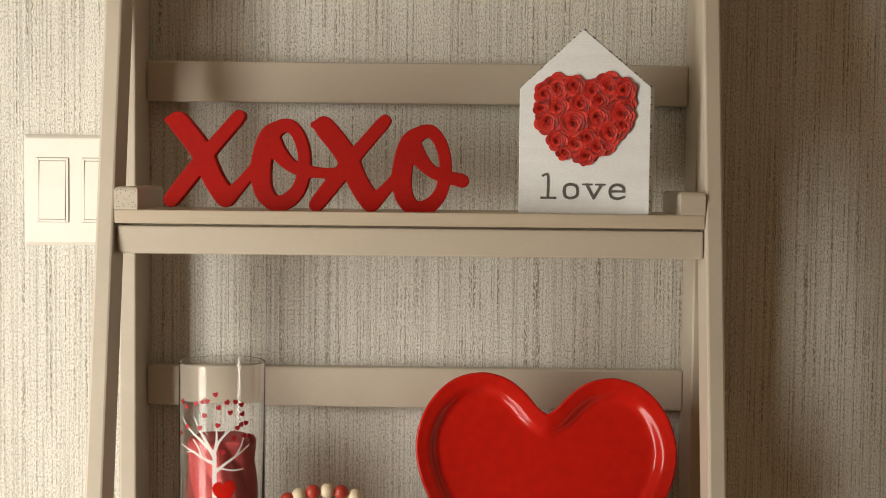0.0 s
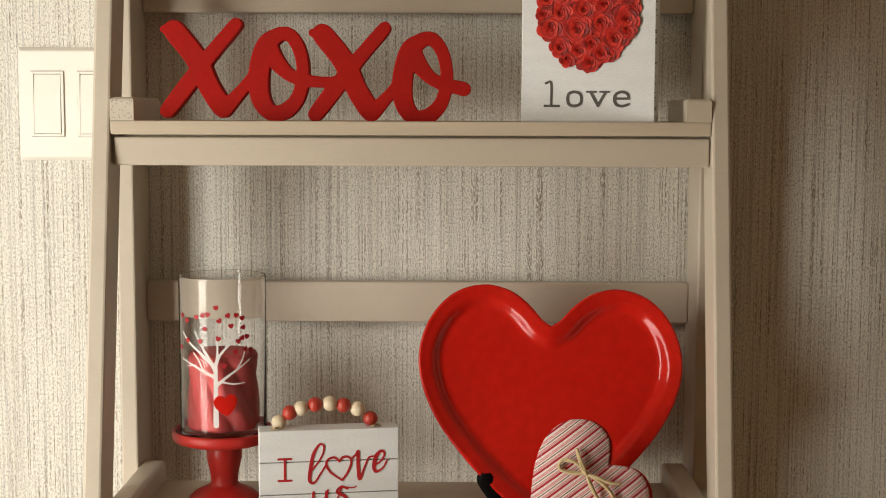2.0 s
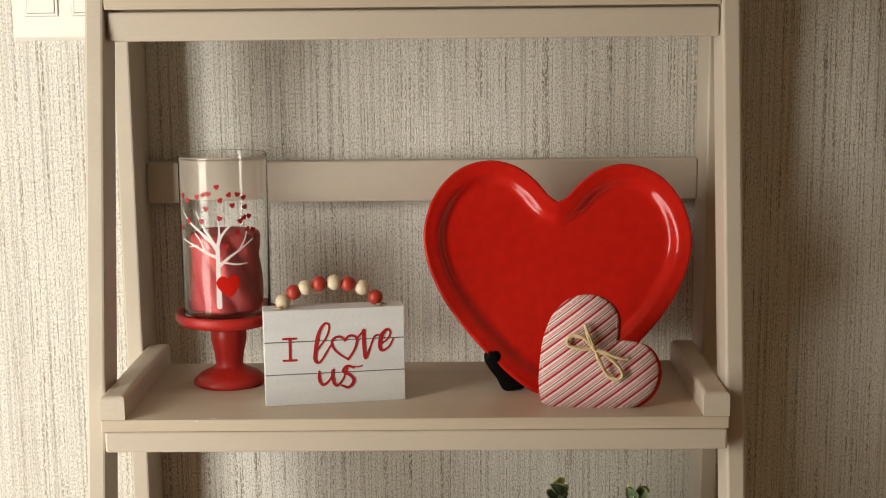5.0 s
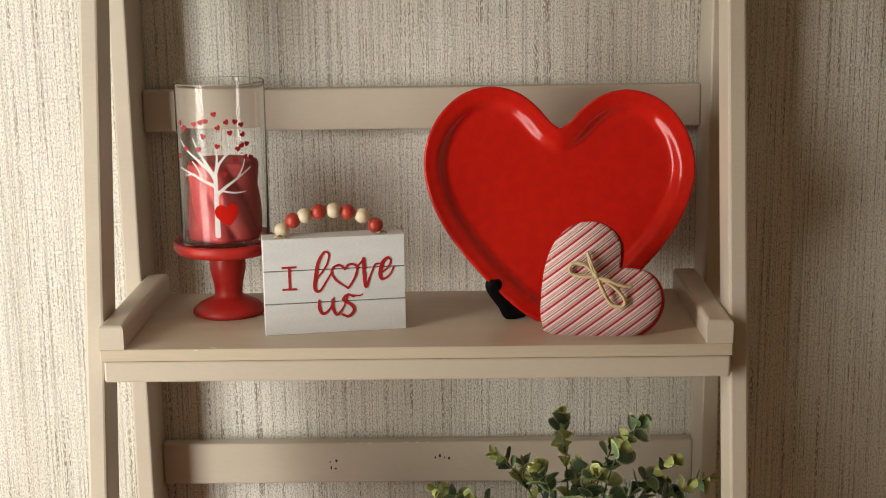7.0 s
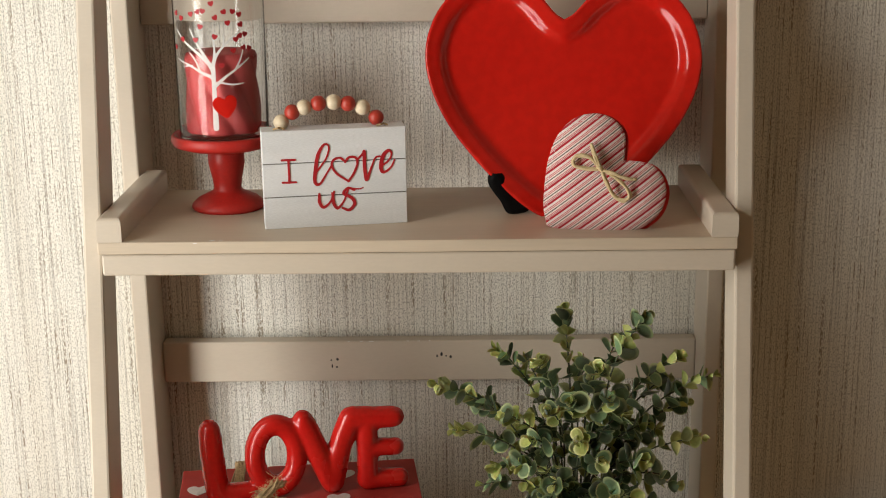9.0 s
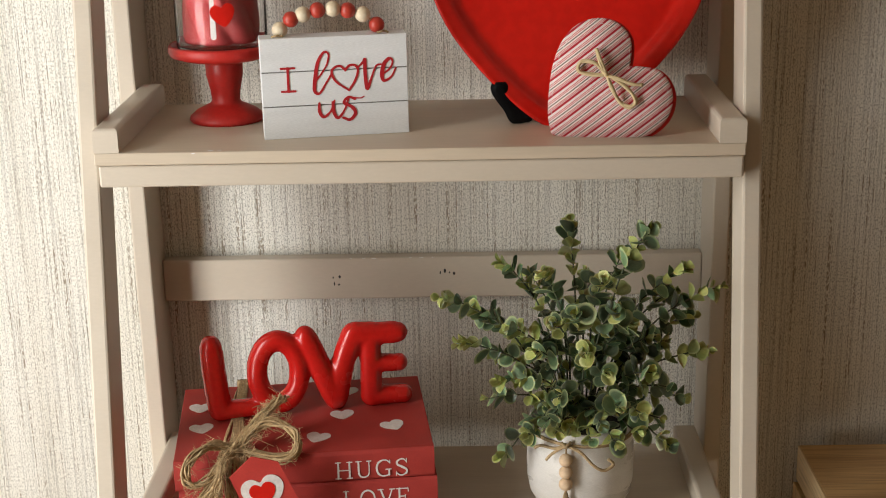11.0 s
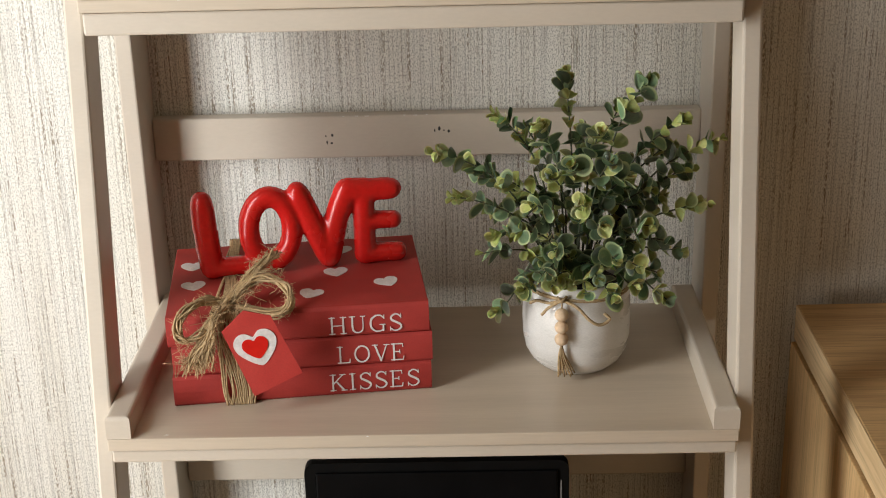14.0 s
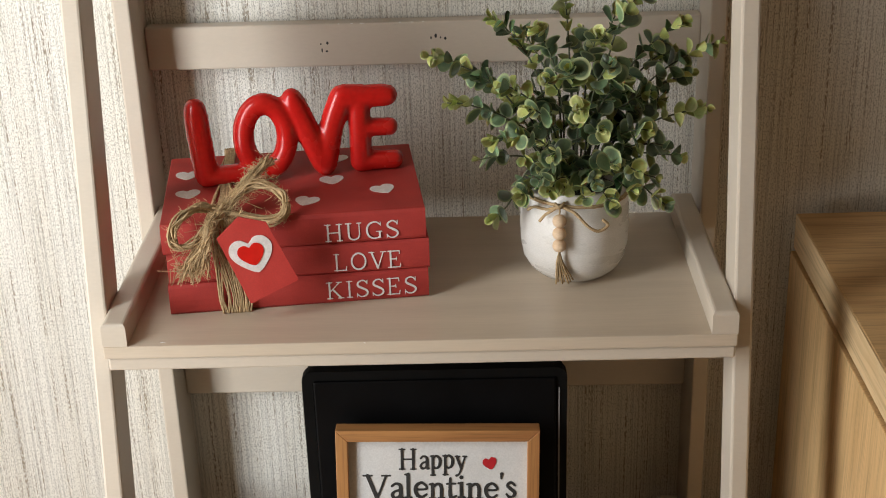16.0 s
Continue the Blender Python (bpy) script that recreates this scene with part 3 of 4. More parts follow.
jar = thing("glass_candle_jar", pose(PX, PY, GZ), "clear glass cylinder with white tree print on a red stand", "candle holder")
part("glass_cylinder", lathe([(0, 0), (0.0405, 0), (0.0432, 0.0015), (0.0438, 0.004), (0.0438, 0.1600), (0.0436, 0.1612), (0.0433, 0.1615), (0.0431, 0.1610), (0.0430, 0.1590), (0.0430, 0.0055), (0.0410, 0.0040), (0, 0.0038)], 96), M["glass"], jar, "", True).visible_shadow = False
solo("twisted_candle", lathe([(0, 0), (0.0355, 0)] + [(0.0374 - 0.0020 * k / 30, 0.002 + 0.070 * k / 30) for k in range(31)] + [(0.0335, 0.0765), (0.028, 0.0775), (0.010, 0.0765), (0, 0.076)], 96, lambda a, z: 0.84 + 0.16 * abs(math.sin(3 * a + 52 * z)) ** 0.8),
     M["wax"], "dark red twisted pillar candle inside glass", "candle", True, m=pose(PX, PY, GZ + 0.0062))


def wrapped(bm, radius):
    for v in bm.verts:
        a, r = v.co.x / radius, radius - v.co.y
        v.co = (r * math.sin(a), -r * math.cos(a), v.co.z)
    return bm


tree = [[(0, 0, 6.5), (0, 60, 5), (0, 110, 4.5)], [(0, 105, 5), (-14, 130, 3.5), (-32, 160, 2), (-42, 180, 1.4)], [(-4, 115, 4), (-30, 138, 2.8), (-58, 158, 2), (-78, 176, 1.4)],
        [(0, 92, 4), (-22, 102, 2.8), (-48, 114, 2), (-82, 124, 1.3)], [(0, 75, 4), (20, 92, 2.8), (44, 108, 2), (74, 128, 1.3)], [(10, 84, 2), (34, 79, 1.8), (56, 80, 1.2)],
        [(-2, 110, 4.5), (8, 134, 2.8), (28, 156, 2), (50, 172, 1.3)], [(2, 120, 3), (4, 146, 2), (2, 170, 1.3)], [(-24, 103, 2), (-34, 124, 1.6), (-46, 138, 1.2)], [(40, 105, 2), (52, 126, 1.4), (58, 146, 1)], [(-40, 114, 1.6), (-66, 110, 1.2)], [(20, 150, 1.6), (22, 168, 1.0)]]
TS = 0.00052
part("tree_print", wrapped(slab(strokes_field([[(x, z, r * 0.8) for x, z, r in s] for s in scaled(tree, TS)], 0.0006, 6), -0.05, 0.035, -0.006, 0.104, 0.00085, 0.0003), 0.0441), M["print_white"], jar, "white bare tree print", m=pose(0, 0, 0.0165, 0, 0, -0.5))
blossoms = [(-78, 196), (-62, 188), (-38, 196), (-24, 200), (-14, 202), (2, 215), (24, 200), (40, 200), (52, 194), (8, 190), (-20, 174), (30, 180), (54, 176), (6, 156), (44, 150), (52, 156), (62, 158), (38, 130), (58, 134), (70, 132), (16, 104), (-60, 150), (-84, 134), (-30, 150)]
small = mesh_of(flat_heart(0.0055, 0.0004, 0.0005), "blossom")
for n, (x, z) in enumerate(blossoms):
    a = x * TS / 0.0441 - 0.01
    part("heart_print", small, M["ink_red"], jar, m=pose(0.0443 * math.sin(a), -0.0443 * math.cos(a), 0.0165 + z * TS + 0.0055, 0, (n * 47) % 70 - 35, math.degrees(a)))
part("heart_charm", wrapped(flat_heart(0.0230, 0.0012), 0.0446), M["plate_red"], jar, "bright red heart sticker", m=pose(0, 0, 0.0375, 0, -8, 12))

# ---- plank sign with bead handle ----
sign = thing("plank_sign", pose(-0.0765, -0.2085, 0.853, 0, 0, 9.6), "white plank block sign reading I love us with bead handle", "sign")
for za, zb in ((0.0, 0.0295), (0.0305, 0.0612), (0.0622, 0.0925)):
    part("plank", box(-0.067, 0.067, 0, 0.026, za, zb, 0.0006), M["white"], sign)
part("core", box(-0.0662, 0.0662, 0.0015, 0.0245, 0.001, 0.0915), M["groove"], sign)
script = [[(0, 62, 4), (34, 62, 4)], [(17, 62, 4.5), (17, 4, 4.5)], [(0, 4, 4), (34, 4, 4)],
          [(82, 22, 3), (112, 62, 3), (120, 92, 3), (108, 98, 4), (92, 72, 6), (84, 30, 7), (82, 2, 6), (94, -4, 4), (112, 22, 3), (126, 44, 3)],
          [(160, 52, 3.5), (148, 62, 4), (132, 58, 4), (126, 44, 4), (138, 22, 4), (168, 0, 3.5)],
          [(160, 50, 3.5), (170, 62, 4), (186, 62, 4), (192, 48, 4), (184, 24, 4), (168, 0, 3.5)],
          [(192, 56, 3), (206, 70, 4), (210, 74, 6), (210, 40, 6.5), (214, 2, 6), (226, 30, 3.5), (238, 58, 3), (250, 62, 3)],
          [(250, 34, 3), (272, 50, 3), (280, 68, 3), (272, 76, 5), (258, 62, 7), (252, 34, 7), (258, 20, 5), (276, 30, 3), (288, 52, 2.5)],
          [(92, -29, 4), (92, -51, 6), (102, -65, 5), (120, -51, 3.5), (130, -25, 3.5)], [(126, -29, 5), (128, -55, 6), (138, -69, 5), (154, -51, 3), (166, -21, 3)],
          [(182, -23, 4), (166, -17, 4), (154, -31, 5), (174, -43, 6), (182, -59, 6), (168, -75, 5), (150, -69, 4)], [(174, -19, 3), (196, -21, 2), (206, -17, 1.5)]]
part("lettering", slab(strokes_field([[(x, z, r * 0.66) for x, z, r in s] for s in scaled(script, 0.000365, 130, 0)], 0.0004, 7), -0.055, 0.065, -0.032, 0.042, 0.00062, 0.0006), M["ink_red"], sign, "red handwritten words I love us", m=pose(-0.0016, -0.0003, 0.0425))
arc = [(-0.0475, 0.0985), (-0.0370, 0.1075), (-0.0260, 0.1115), (-0.0125, 0.1148), (0.0015, 0.1155), (0.0150, 0.1135), (0.0285, 0.1095), (0.0410, 0.0995)]
bead = bmesh.new()
bmesh.ops.create_uvsphere(bead, u_segments=20, v_segments=12, radius=0.0073)
bead = mesh_of(bead, "bead", True)
redbead = bead.copy()
for n, (x, z) in enumerate(arc):
    part("bead", redbead if n % 2 else bead, M["bead_red" if n % 2 else "cream"], sign, "red wooden bead" if n % 2 else "cream wooden bead", m=pose(x, 0.013, z))
cord = smooth_line([(-0.0500, 0.012, 0.0925)] + [(x, 0.013, z) for x, z in arc] + [(0.0440, 0.012, 0.0925)], 4)
part("cord", tube(cord, 0.0011), M["jute"], sign)
for a in (-0.0515, 0.0445):
    part("knot", tube(smooth_line([(a - 0.004, 0.006, 0.0934), (a, 0.004, 0.0945), (a + 0.003, 0.009, 0.0942), (a + 0.006, 0.006, 0.0934)], 4), 0.0010), M["jute"], sign)

# ---- heart plate on its easel ----
platter = thing("heart_platter", pose(0.1348, -0.168, 0.8465, -16, 2.0, 0), "glossy red heart-shaped ceramic platter propped upright", "plate")


def blunt_heart(width):
    half = [(0, 0.262), (0.035, 0.285), (0.09, 0.345), (0.165, 0.395), (0.265, 0.412), (0.375, 0.375), (0.46, 0.28), (0.5, 0.15), (0.482, 0.015), (0.41, -0.13), (0.29, -0.275), (0.16, -0.395), (0.07, -0.452), (0.0, -0.465)]
    right = smooth_line([(x * width, z * width) for x, z in half], 6)
    return right + [(-x, z) for x, z in right[-2:0:-1]]


def platter_front(d):
    t = min(max((d - 0.011) / 0.013, 0), 1)
    lip = 0.0010 * math.sin(min(d / 0.004, 1) * math.pi)
    return 0.0085 * (1 - t * t * (3 - 2 * t)) + 0.003 * (1 - min(d / 0.012, 1)) + lip + 0.002


def platter_back(d):
    t = min(max((d - 0.002) / 0.026, 0), 1)
    return -0.0080 * (1 - t * t * (3 - 2 * t)) + 0.004


bm = field_mesh(outline_field(blunt_heart(0.2655)), -0.14, 0.14, -0.13, 0.12, 0.0020, platter_front, platter_back)
bmesh.ops.smooth_vert(bm, verts=bm.verts, factor=0.5, use_axis_y=True)
bmesh.ops.smooth_vert(bm, verts=bm.verts, factor=0.5, use_axis_y=True)
part("platter", bm, M["plate_red"], platter, "", True, m=pose(0, 0, 0.123))
easel = thing("plate_easel", pose(0.088, -0.166, 0.853), "small black lacquered easel under the red platter", "plate stand")
foot = strokes_field([[(-0.0140, 0.0345, 0.0075), (-0.0085, 0.0240, 0.0060), (-0.0020, 0.0150, 0.0058), (0.0030, 0.0085, 0.0080)], [(0.0020, 0.0065, 0.0065), (0.0120, 0.0085, 0.0075)]], 0.003)
for x in (0.0, 0.085):
    part("foot", field_mesh(foot, -0.026, 0.028, -0.003, 0.04, 0.0014, lambda d: 0.002 + min(d, 0.004), lambda d: 0.002 + min(d, 0.004)), M["black"], easel, "", True, m=pose(x, 0, 0, 0, 0, 0) if not x else pose(x, 0, 0, 0, 0, 180))
    part("brace", tube([(x + 0.005, 0.004, 0.010), (x + 0.005, 0.085, 0.008)], 0.005, 8), M["black"], easel)
part("crossbar", tube([(0.005, 0.075, 0.009), (0.09, 0.075, 0.009)], 0.004, 8), M["black"], easel)

# ---- cloth heart ----
HW = 0.119
soft_heart = thing("cloth_heart", pose(0.168, -0.226, 0.853, -6, 0, -6), "stuffed heart in red and white striped cloth with twine bow", "decoration")
turn = pose(-0.002, 0, 0.0425, 0, 49, 0)
part("striped_front", field_mesh(heart_field(HW), *bounds(HW), 0.0030, lambda d: 0.003 + 0.009 * (1 - (1 - min(d / 0.03, 1)) ** 2), lambda d: 0.0), M["stripes"], soft_heart, "", True, m=turn)
part("felt_back", field_mesh(heart_field(HW * 1.015), *bounds(HW * 1.05), 0.0030, lambda d: 0.0, lambda d: 0.003 + 0.009 * (1 - (1 - min(d / 0.03, 1)) ** 2), ), M["felt_red"], soft_heart, "red felt back", True, m=pose(0.0022, 0.0004, -0.0012) @ turn)
seam = heart_outline(HW * 0.93, 5)
stitches = bmesh.new()
for i in range(0, len(seam) - 1, 2):
    (ax, az), (bx, bz) = seam[i], seam[i + 1]
    tube([(ax, -0.0052, az), ((ax + bx) / 2, -0.0062, (az + bz) / 2), (bx, -0.0052, bz)], 0.0002, 5, stitches)
part("stitching", stitches, M["print_white"], soft_heart, m=turn)


def bow_strand(points, radius, name, parent, jitter=0.0, sides=6):
    pts = [(x + rng.uniform(-jitter, jitter), y + rng.uniform(-jitter, jitter), z + rng.uniform(-jitter, jitter)) for x, y, z in points]
    part(name, tube(smooth_line(pts, 6), radius, sides), M["raffia"], parent, "", True)


for k in range(3):
    bow_strand([(0, -0.0150, 0.058), (-0.010, -0.0180, 0.068), (-0.022, -0.0165, 0.068), (-0.023, -0.0150, 0.061), (-0.012, -0.0160, 0.057), (0, -0.0160, 0.057)], 0.0015, "bow_loop", soft_heart, 0.0012)
    bow_strand([(0, -0.0150, 0.058), (0.005, -0.0185, 0.046), (0.013, -0.0170, 0.032), (0.022, -0.0160, 0.028), (0.028, -0.0165, 0.033), (0.022, -0.0170, 0.044), (0.010, -0.0170, 0.052), (0, -0.0160, 0.057)], 0.0015, "bow_loop", soft_heart, 0.0012)
    bow_strand([(0, -0.0160, 0.057), (0.012, -0.0185, 0.053), (0.024, -0.0175, 0.049), (0.034, -0.0160, 0.047)], 0.0014, "bow_tail", soft_heart, 0.0012)
    bow_strand([(0, -0.0160, 0.057), (-0.004, -0.0175, 0.068), (-0.009, -0.0160, 0.079)], 0.0015, "bow_tail", soft_heart, 0.0012)
bow_strand([(-0.002, -0.0165, 0.0595), (0.0005, -0.0190, 0.0575), (0.002, -0.0165, 0.0555)], 0.0018, "bow_knot", soft_heart)


# ---- lower shelf: three wrapped books ----
A = 6.5
BK = pose(-0.2380, -0.2770, 0.462, 0, 0, A)
BL, BD, BT = 0.2475, 0.178, 0.0315


def ring(cx, cz, rx, rz, r, n=14, a0=0, a1=360):
    return [(cx + rx * math.cos(radians(a0 + (a1 - a0) * i / n)), cz + rz * math.sin(radians(a0 + (a1 - a0) * i / n)), r) for i in range(n + 1)]


def serif(x, z, w=13):
    return [(x - w, z, 2.6), (x + w, z, 2.6)]


GLYPH = {
    "H": ([[(14, 3, 5.5), (14, 97, 5.5)], [(66, 3, 5.5), (66, 97, 5.5)], [(14, 50, 3), (66, 50, 3)], serif(14, 3), serif(14, 97), serif(66, 3), serif(66, 97)], 88),
    "U": ([[(14, 97, 5.5), (14, 35, 5.5), (20, 12, 5), (38, 3, 4), (56, 12, 3.5), (62, 35, 3), (62, 97, 3)], serif(14, 97), serif(62, 97, 10)], 82),
    "G": ([[(70, 80, 3), (56, 95, 3.5), (36, 96, 4), (16, 80, 5.5), (9, 50, 6), (16, 20, 5.5), (36, 4, 4), (58, 6, 3.5), (66, 14, 4)], [(67, 40, 5), (67, 8, 5)], serif(64, 42), [(71, 96, 2.4), (71, 76, 2.4)]], 86),
    "S": ([[(54, 82, 3), (44, 95, 3.5), (28, 97, 4), (13, 84, 5), (14, 66, 6), (34, 52, 6.5), (54, 36, 6), (56, 18, 5), (42, 4, 4), (24, 3, 3.5), (10, 16, 3)], [(56, 98, 2.4), (56, 76, 2.4)], [(8, 24, 2.4), (8, 2, 2.4)]], 68),
    "L": ([[(14, 3, 5.5), (14, 97, 5.5)], serif(14, 97), [(2, 3, 3), (58, 3, 3)], [(58, 3, 3), (60, 24, 2.4)]], 70),
    "O": ([ring(42, 50, 33, 47, 5)], 88),
    "V": ([[(10, 97, 5.5), (38, 3, 5.5)], [(38, 3, 3.2), (66, 97, 3.2)], serif(10, 97), serif(66, 97)], 80),
    "E": ([[(14, 3, 5.5), (14, 97, 5.5)], [(2, 97, 3), (56, 97, 3)], [(2, 3, 3), (58, 3, 3)], [(14, 51, 3), (42, 51, 3)], [(56, 97, 2.6), (57, 78, 2.4)], [(58, 3, 2.6), (61, 24, 2.4)], [(42, 61, 2.4), (42, 41, 2.4)]], 72),
    "K": ([[(14, 3, 5.5), (14, 97, 5.5)], [(16, 42, 3), (62, 97, 3)], [(30, 56, 5), (66, 3, 5.5)], serif(14, 3), serif(14, 97), serif(60, 97), serif(66, 3)], 84),
    "I": ([[(16, 3, 5.5), (16, 97, 5.5)], serif(16, 3), serif(16, 97)], 38),
}


def title(text, width, height):
    lines, at = [], 0
    for c in text:
        s, adv = GLYPH[c]
        lines += [[(x + at, z, r) for x, z, r in line] for line in s]
        at += adv + 6
    sx, sz = width / (at - 8), height / 100
    lines = [[(x * sx, z * sz, r * 0.84 * (sx + sz) / 2) for x, z, r in line] for line in lines]
    return slab(strokes_field(lines, 0, 4), -0.003, width + 0.003, -0.002, height + 0.002, 0.00055, 0.0006)


def book(level, text, u0, u1, dx, dy, twist):
    b = thing("book", BK @ pose(dx, dy, level * BT, 0, 0, twist), "red cloth-covered book in a tied stack, titled " + text.lower(), "book", "stack of books")
    cover = bmesh.new()
    box(0, BL, 0.004, BD, 0, 0.0028, 0.0009, 2, cover)
    box(0, BL, 0.004, BD, BT - 0.0029, BT - 0.0002, 0.0009, 2, cover)
    prof = [(0.0075, 0.0002), (0.0025, 0.0006), (0.0004, 0.0035), (-0.0006, 0.0105), (-0.0009, 0.0158), (-0.0006, 0.0210), (0.0004, 0.0280), (0.0025, 0.0309), (0.0075, 0.0312)]
    rows = [[cover.verts.new((x, y, z)) for y, z in prof] for x in (0, 0.0008, BL - 0.0008, BL)]
    for p, q in zip(rows, rows[1:]):
        for i in range(len(prof) - 1):
            cover.faces.new((p[i], q[i], q[i + 1], p[i + 1]))
    cover.faces.new(rows[0])
    cover.faces.new(rows[-1][::-1])
    part("cover", cover, M["book_red"], b)
    part("pages", box(0.0025, BL - 0.0025, 0.007, BD - 0.003, 0.0027, BT - 0.0030), M["book_red"], b, "page edges painted red")
    part("title", title(text, u1 - u0, 0.0178), M["heart_white"], b, "pale stamped title " + text, m=pose(u0, -0.0011, 0.0060 if level == 0 else 0.0038))
    return b


book(0, "KISSES", 0.149, 0.2365, 0.000, 0.0005, 0.3)
book(1, "LOVE", 0.156, 0.2215, 0.0015, 0.0025, -0.6)
top_book = book(2, "HUGS", 0.152, 0.2225, -0.001, -0.001, 0.2)
stencil = mesh_of(flat_heart(0.024, 0.0005, 0.0009), "stencil_heart")
for n, (x, y, a) in enumerate(((-0.224, -0.200, 8), (-0.106, -0.224, -20), (-0.086, -0.171, 4), (-0.034, -0.198, 20), (-0.086, -0.112, -10), (-0.233, -0.150, 0))):
    spot = BK.inverted() @ Vector((x, y, 0.462 + 3 * BT))
    part("stencil_heart", stencil, M["heart_white"], top_book, "white stencilled heart", m=pose(spot.x, spot.y, BT + 0.0001, -90, 0, a))

# twine round the books
twine = thing("twine_wrap", BK, "jute twine with a frayed bow tied round the books", "twine")
H3 = 3 * BT
for k in range(22):
    u = 0.046 + 0.0012 * k
    w, q = rng.uniform(-0.0035, 0.0035), 0.060 + (u - 0.060) * 0.4
    line = [(u + 0.004, -0.002, -0.0005 + 0.001), (u + w + 0.004, -0.0034, 0.018), (u + 0.001, -0.0030, 0.05), (u - 0.003 - w, -0.0030, 0.078), (u - 0.004, -0.0015, H3 + 0.0005), (u - 0.004, 0.006, H3 + 0.0015), (q - 0.004 + w, 0.06, H3 + 0.0013), (q - 0.002 - w, 0.12, H3 + 0.0013), (q, BD - 0.004, H3 + 0.0014), (q, BD + 0.002, H3 - 0.002), (q, BD + 0.002, 0.002)]
    part("strand", tube(smooth_line([(x + rng.uniform(-0.0009, 0.0009), y - rng.uniform(0, 0.0008), z) for x, y, z in line], 5), 0.0010, 6), M["jute"], twine, "", True)
KX, KY, KZ = 0.0570, 0.009, H3 + 0.006
fuzz = bmesh.new()


def wisp(points, radius, jitter):
    pts = [(KX + x + rng.uniform(-jitter, jitter), KY + y + rng.uniform(-jitter, jitter), KZ + z + rng.uniform(-jitter, jitter)) for x, y, z in points]
    line = smooth_line(pts, 6)
    part("strand", tube(line, radius, 6, taper=0.8), M["jute"], twine, "", True)
    for _ in range(20 if radius > 0.0005 else 0):
        p = rng.choice(line)
        a = [tuple(c + rng.uniform(-s, s) for c in p) for s in (0.0006, 0.0035, 0.0075)]
        tube(a, 0.00022, 4, fuzz, taper=0.6)


for k in range(14):
    wisp([(0, 0, 0), (-0.018, -0.010, 0.010), (-0.035, -0.022, 0.007), (-0.045, -0.030, -0.005), (-0.042, -0.032, -0.019), (-0.028, -0.030, -0.018), (-0.014, -0.018, -0.008), (0, 0, 0)], 0.0011, 0.0044)
    wisp([(0, 0, 0), (0.016, 0.004, 0.016), (0.038, 0.006, 0.022), (0.056, 0.000, 0.014), (0.058, -0.012, -0.001), (0.042, -0.014, -0.006), (0.018, -0.008, -0.002), (0, 0, 0)], 0.0012, 0.0044)
for k in range(34):
    s = rng.uniform(0.80, 1.15)
    f = rng.uniform(-0.016, 0.014)
    wisp([(0, -0.004, 0), (-0.010 * s, -0.022, -0.004), (-0.017 * s + 0.3 * f, -0.030, -0.018 * s), (-0.023 * s + 0.7 * f, -0.032, -0.035 * s), (-0.027 * s + f, -0.032, -0.048 * s)], 0.0009, 0.0034)
    wisp([(0, 0, 0.002), (0.014 * s, 0.012, 0.012), (0.030 * s, 0.024, 0.026 * s), (0.044 * s + rng.uniform(-0.006, 0.006), 0.034, 0.034 * s)], 0.0010, 0.0040)
for k in range(170):
    a, s = rng.uniform(-0.042, 0.044), rng.uniform(0.006, 0.016)
    z = 0.6 * a if a > 0 else 1.1 * a
    wisp([(a, 0.6 * a - 0.006, z), (a + rng.uniform(-s, s), 0.6 * a - 0.01, z + rng.uniform(-s, s)), (a + rng.uniform(-s, s) * 1.4, 0.6 * a - 0.014, z + rng.uniform(-s, s))], 0.0003, 0.003)
for k in range(3):
    wisp([(-0.005, -0.002 + 0.002 * k, -0.006), (-0.003, -0.008, 0.003), (0.002, -0.004, 0.007), (0.005, 0.004, -0.004)], 0.0020, 0.001)

part("fuzz", fuzz, M["jute"], twine, "loose jute fibres")

# gift tag
tag = thing("gift_tag", pose(-0.1480, -0.3020, 0.5325, 5, 0, A), "red card gift tag with a white and red heart", "tag")
tag_out = [(-0.0335, 0.0230), (-0.0125, 0.0440), (0.0120, 0.0370), (0.0375, -0.0255), (-0.0085, -0.0480)]
part("card", slab(outline_field(tag_out), -0.04, 0.045, -0.055, 0.05, 0.0013, 0.0011), M["tag_red"], tag)
part("white_heart", flat_heart(0.0400, 0.0008, 0.0011), M["heart_white"], tag, "white glitter heart", m=pose(-0.0030, -0.0009, 0.0055, 0, -14, 0))
part("red_heart", flat_heart(0.0245, 0.0008, 0.0009), M["plate_red"], tag, "bright red heart", m=pose(-0.0035, -0.0014, 0.0055, 0, -14, 0))

# ---- glazed word on the books ----
LW = [[(358, 131, 14), (361, 80, 15), (367, 18, 15)], [(367, 17, 14), (428, 17, 13)],
      ring(474, 74, 38, 54, 11.5, 18), [(524, 133, 14), (545, 84, 15), (574, 18, 15)], [(576, 18, 15), (592, 84, 15), (611, 128, 15)],
      [(611, 128, 15), (640, 126, 14), (692, 124, 14)], [(640, 124, 16), (640, 18, 16)], [(640, 74, 13), (692, 71, 13)], [(640, 17, 14), (698, 15, 14)]]
LS = 0.000565
LW = [[(x, z * 1.10, r * 1.26) for x, z, r in s] for s in LW]
R = 18.5 * LS


def puffed(d):
    t = max(R - d, 0)
    return math.sqrt(max(R * R - t * t, 0)) * 1.05


bm = field_mesh(strokes_field(scaled(LW, LS, 344, 2), 0.004), -0.016, 0.220, -0.010, 0.108, 0.0019, puffed, puffed, True)
bmesh.ops.smooth_vert(bm, verts=bm.verts, factor=0.4, use_axis_x=True, use_axis_y=True, use_axis_z=True)
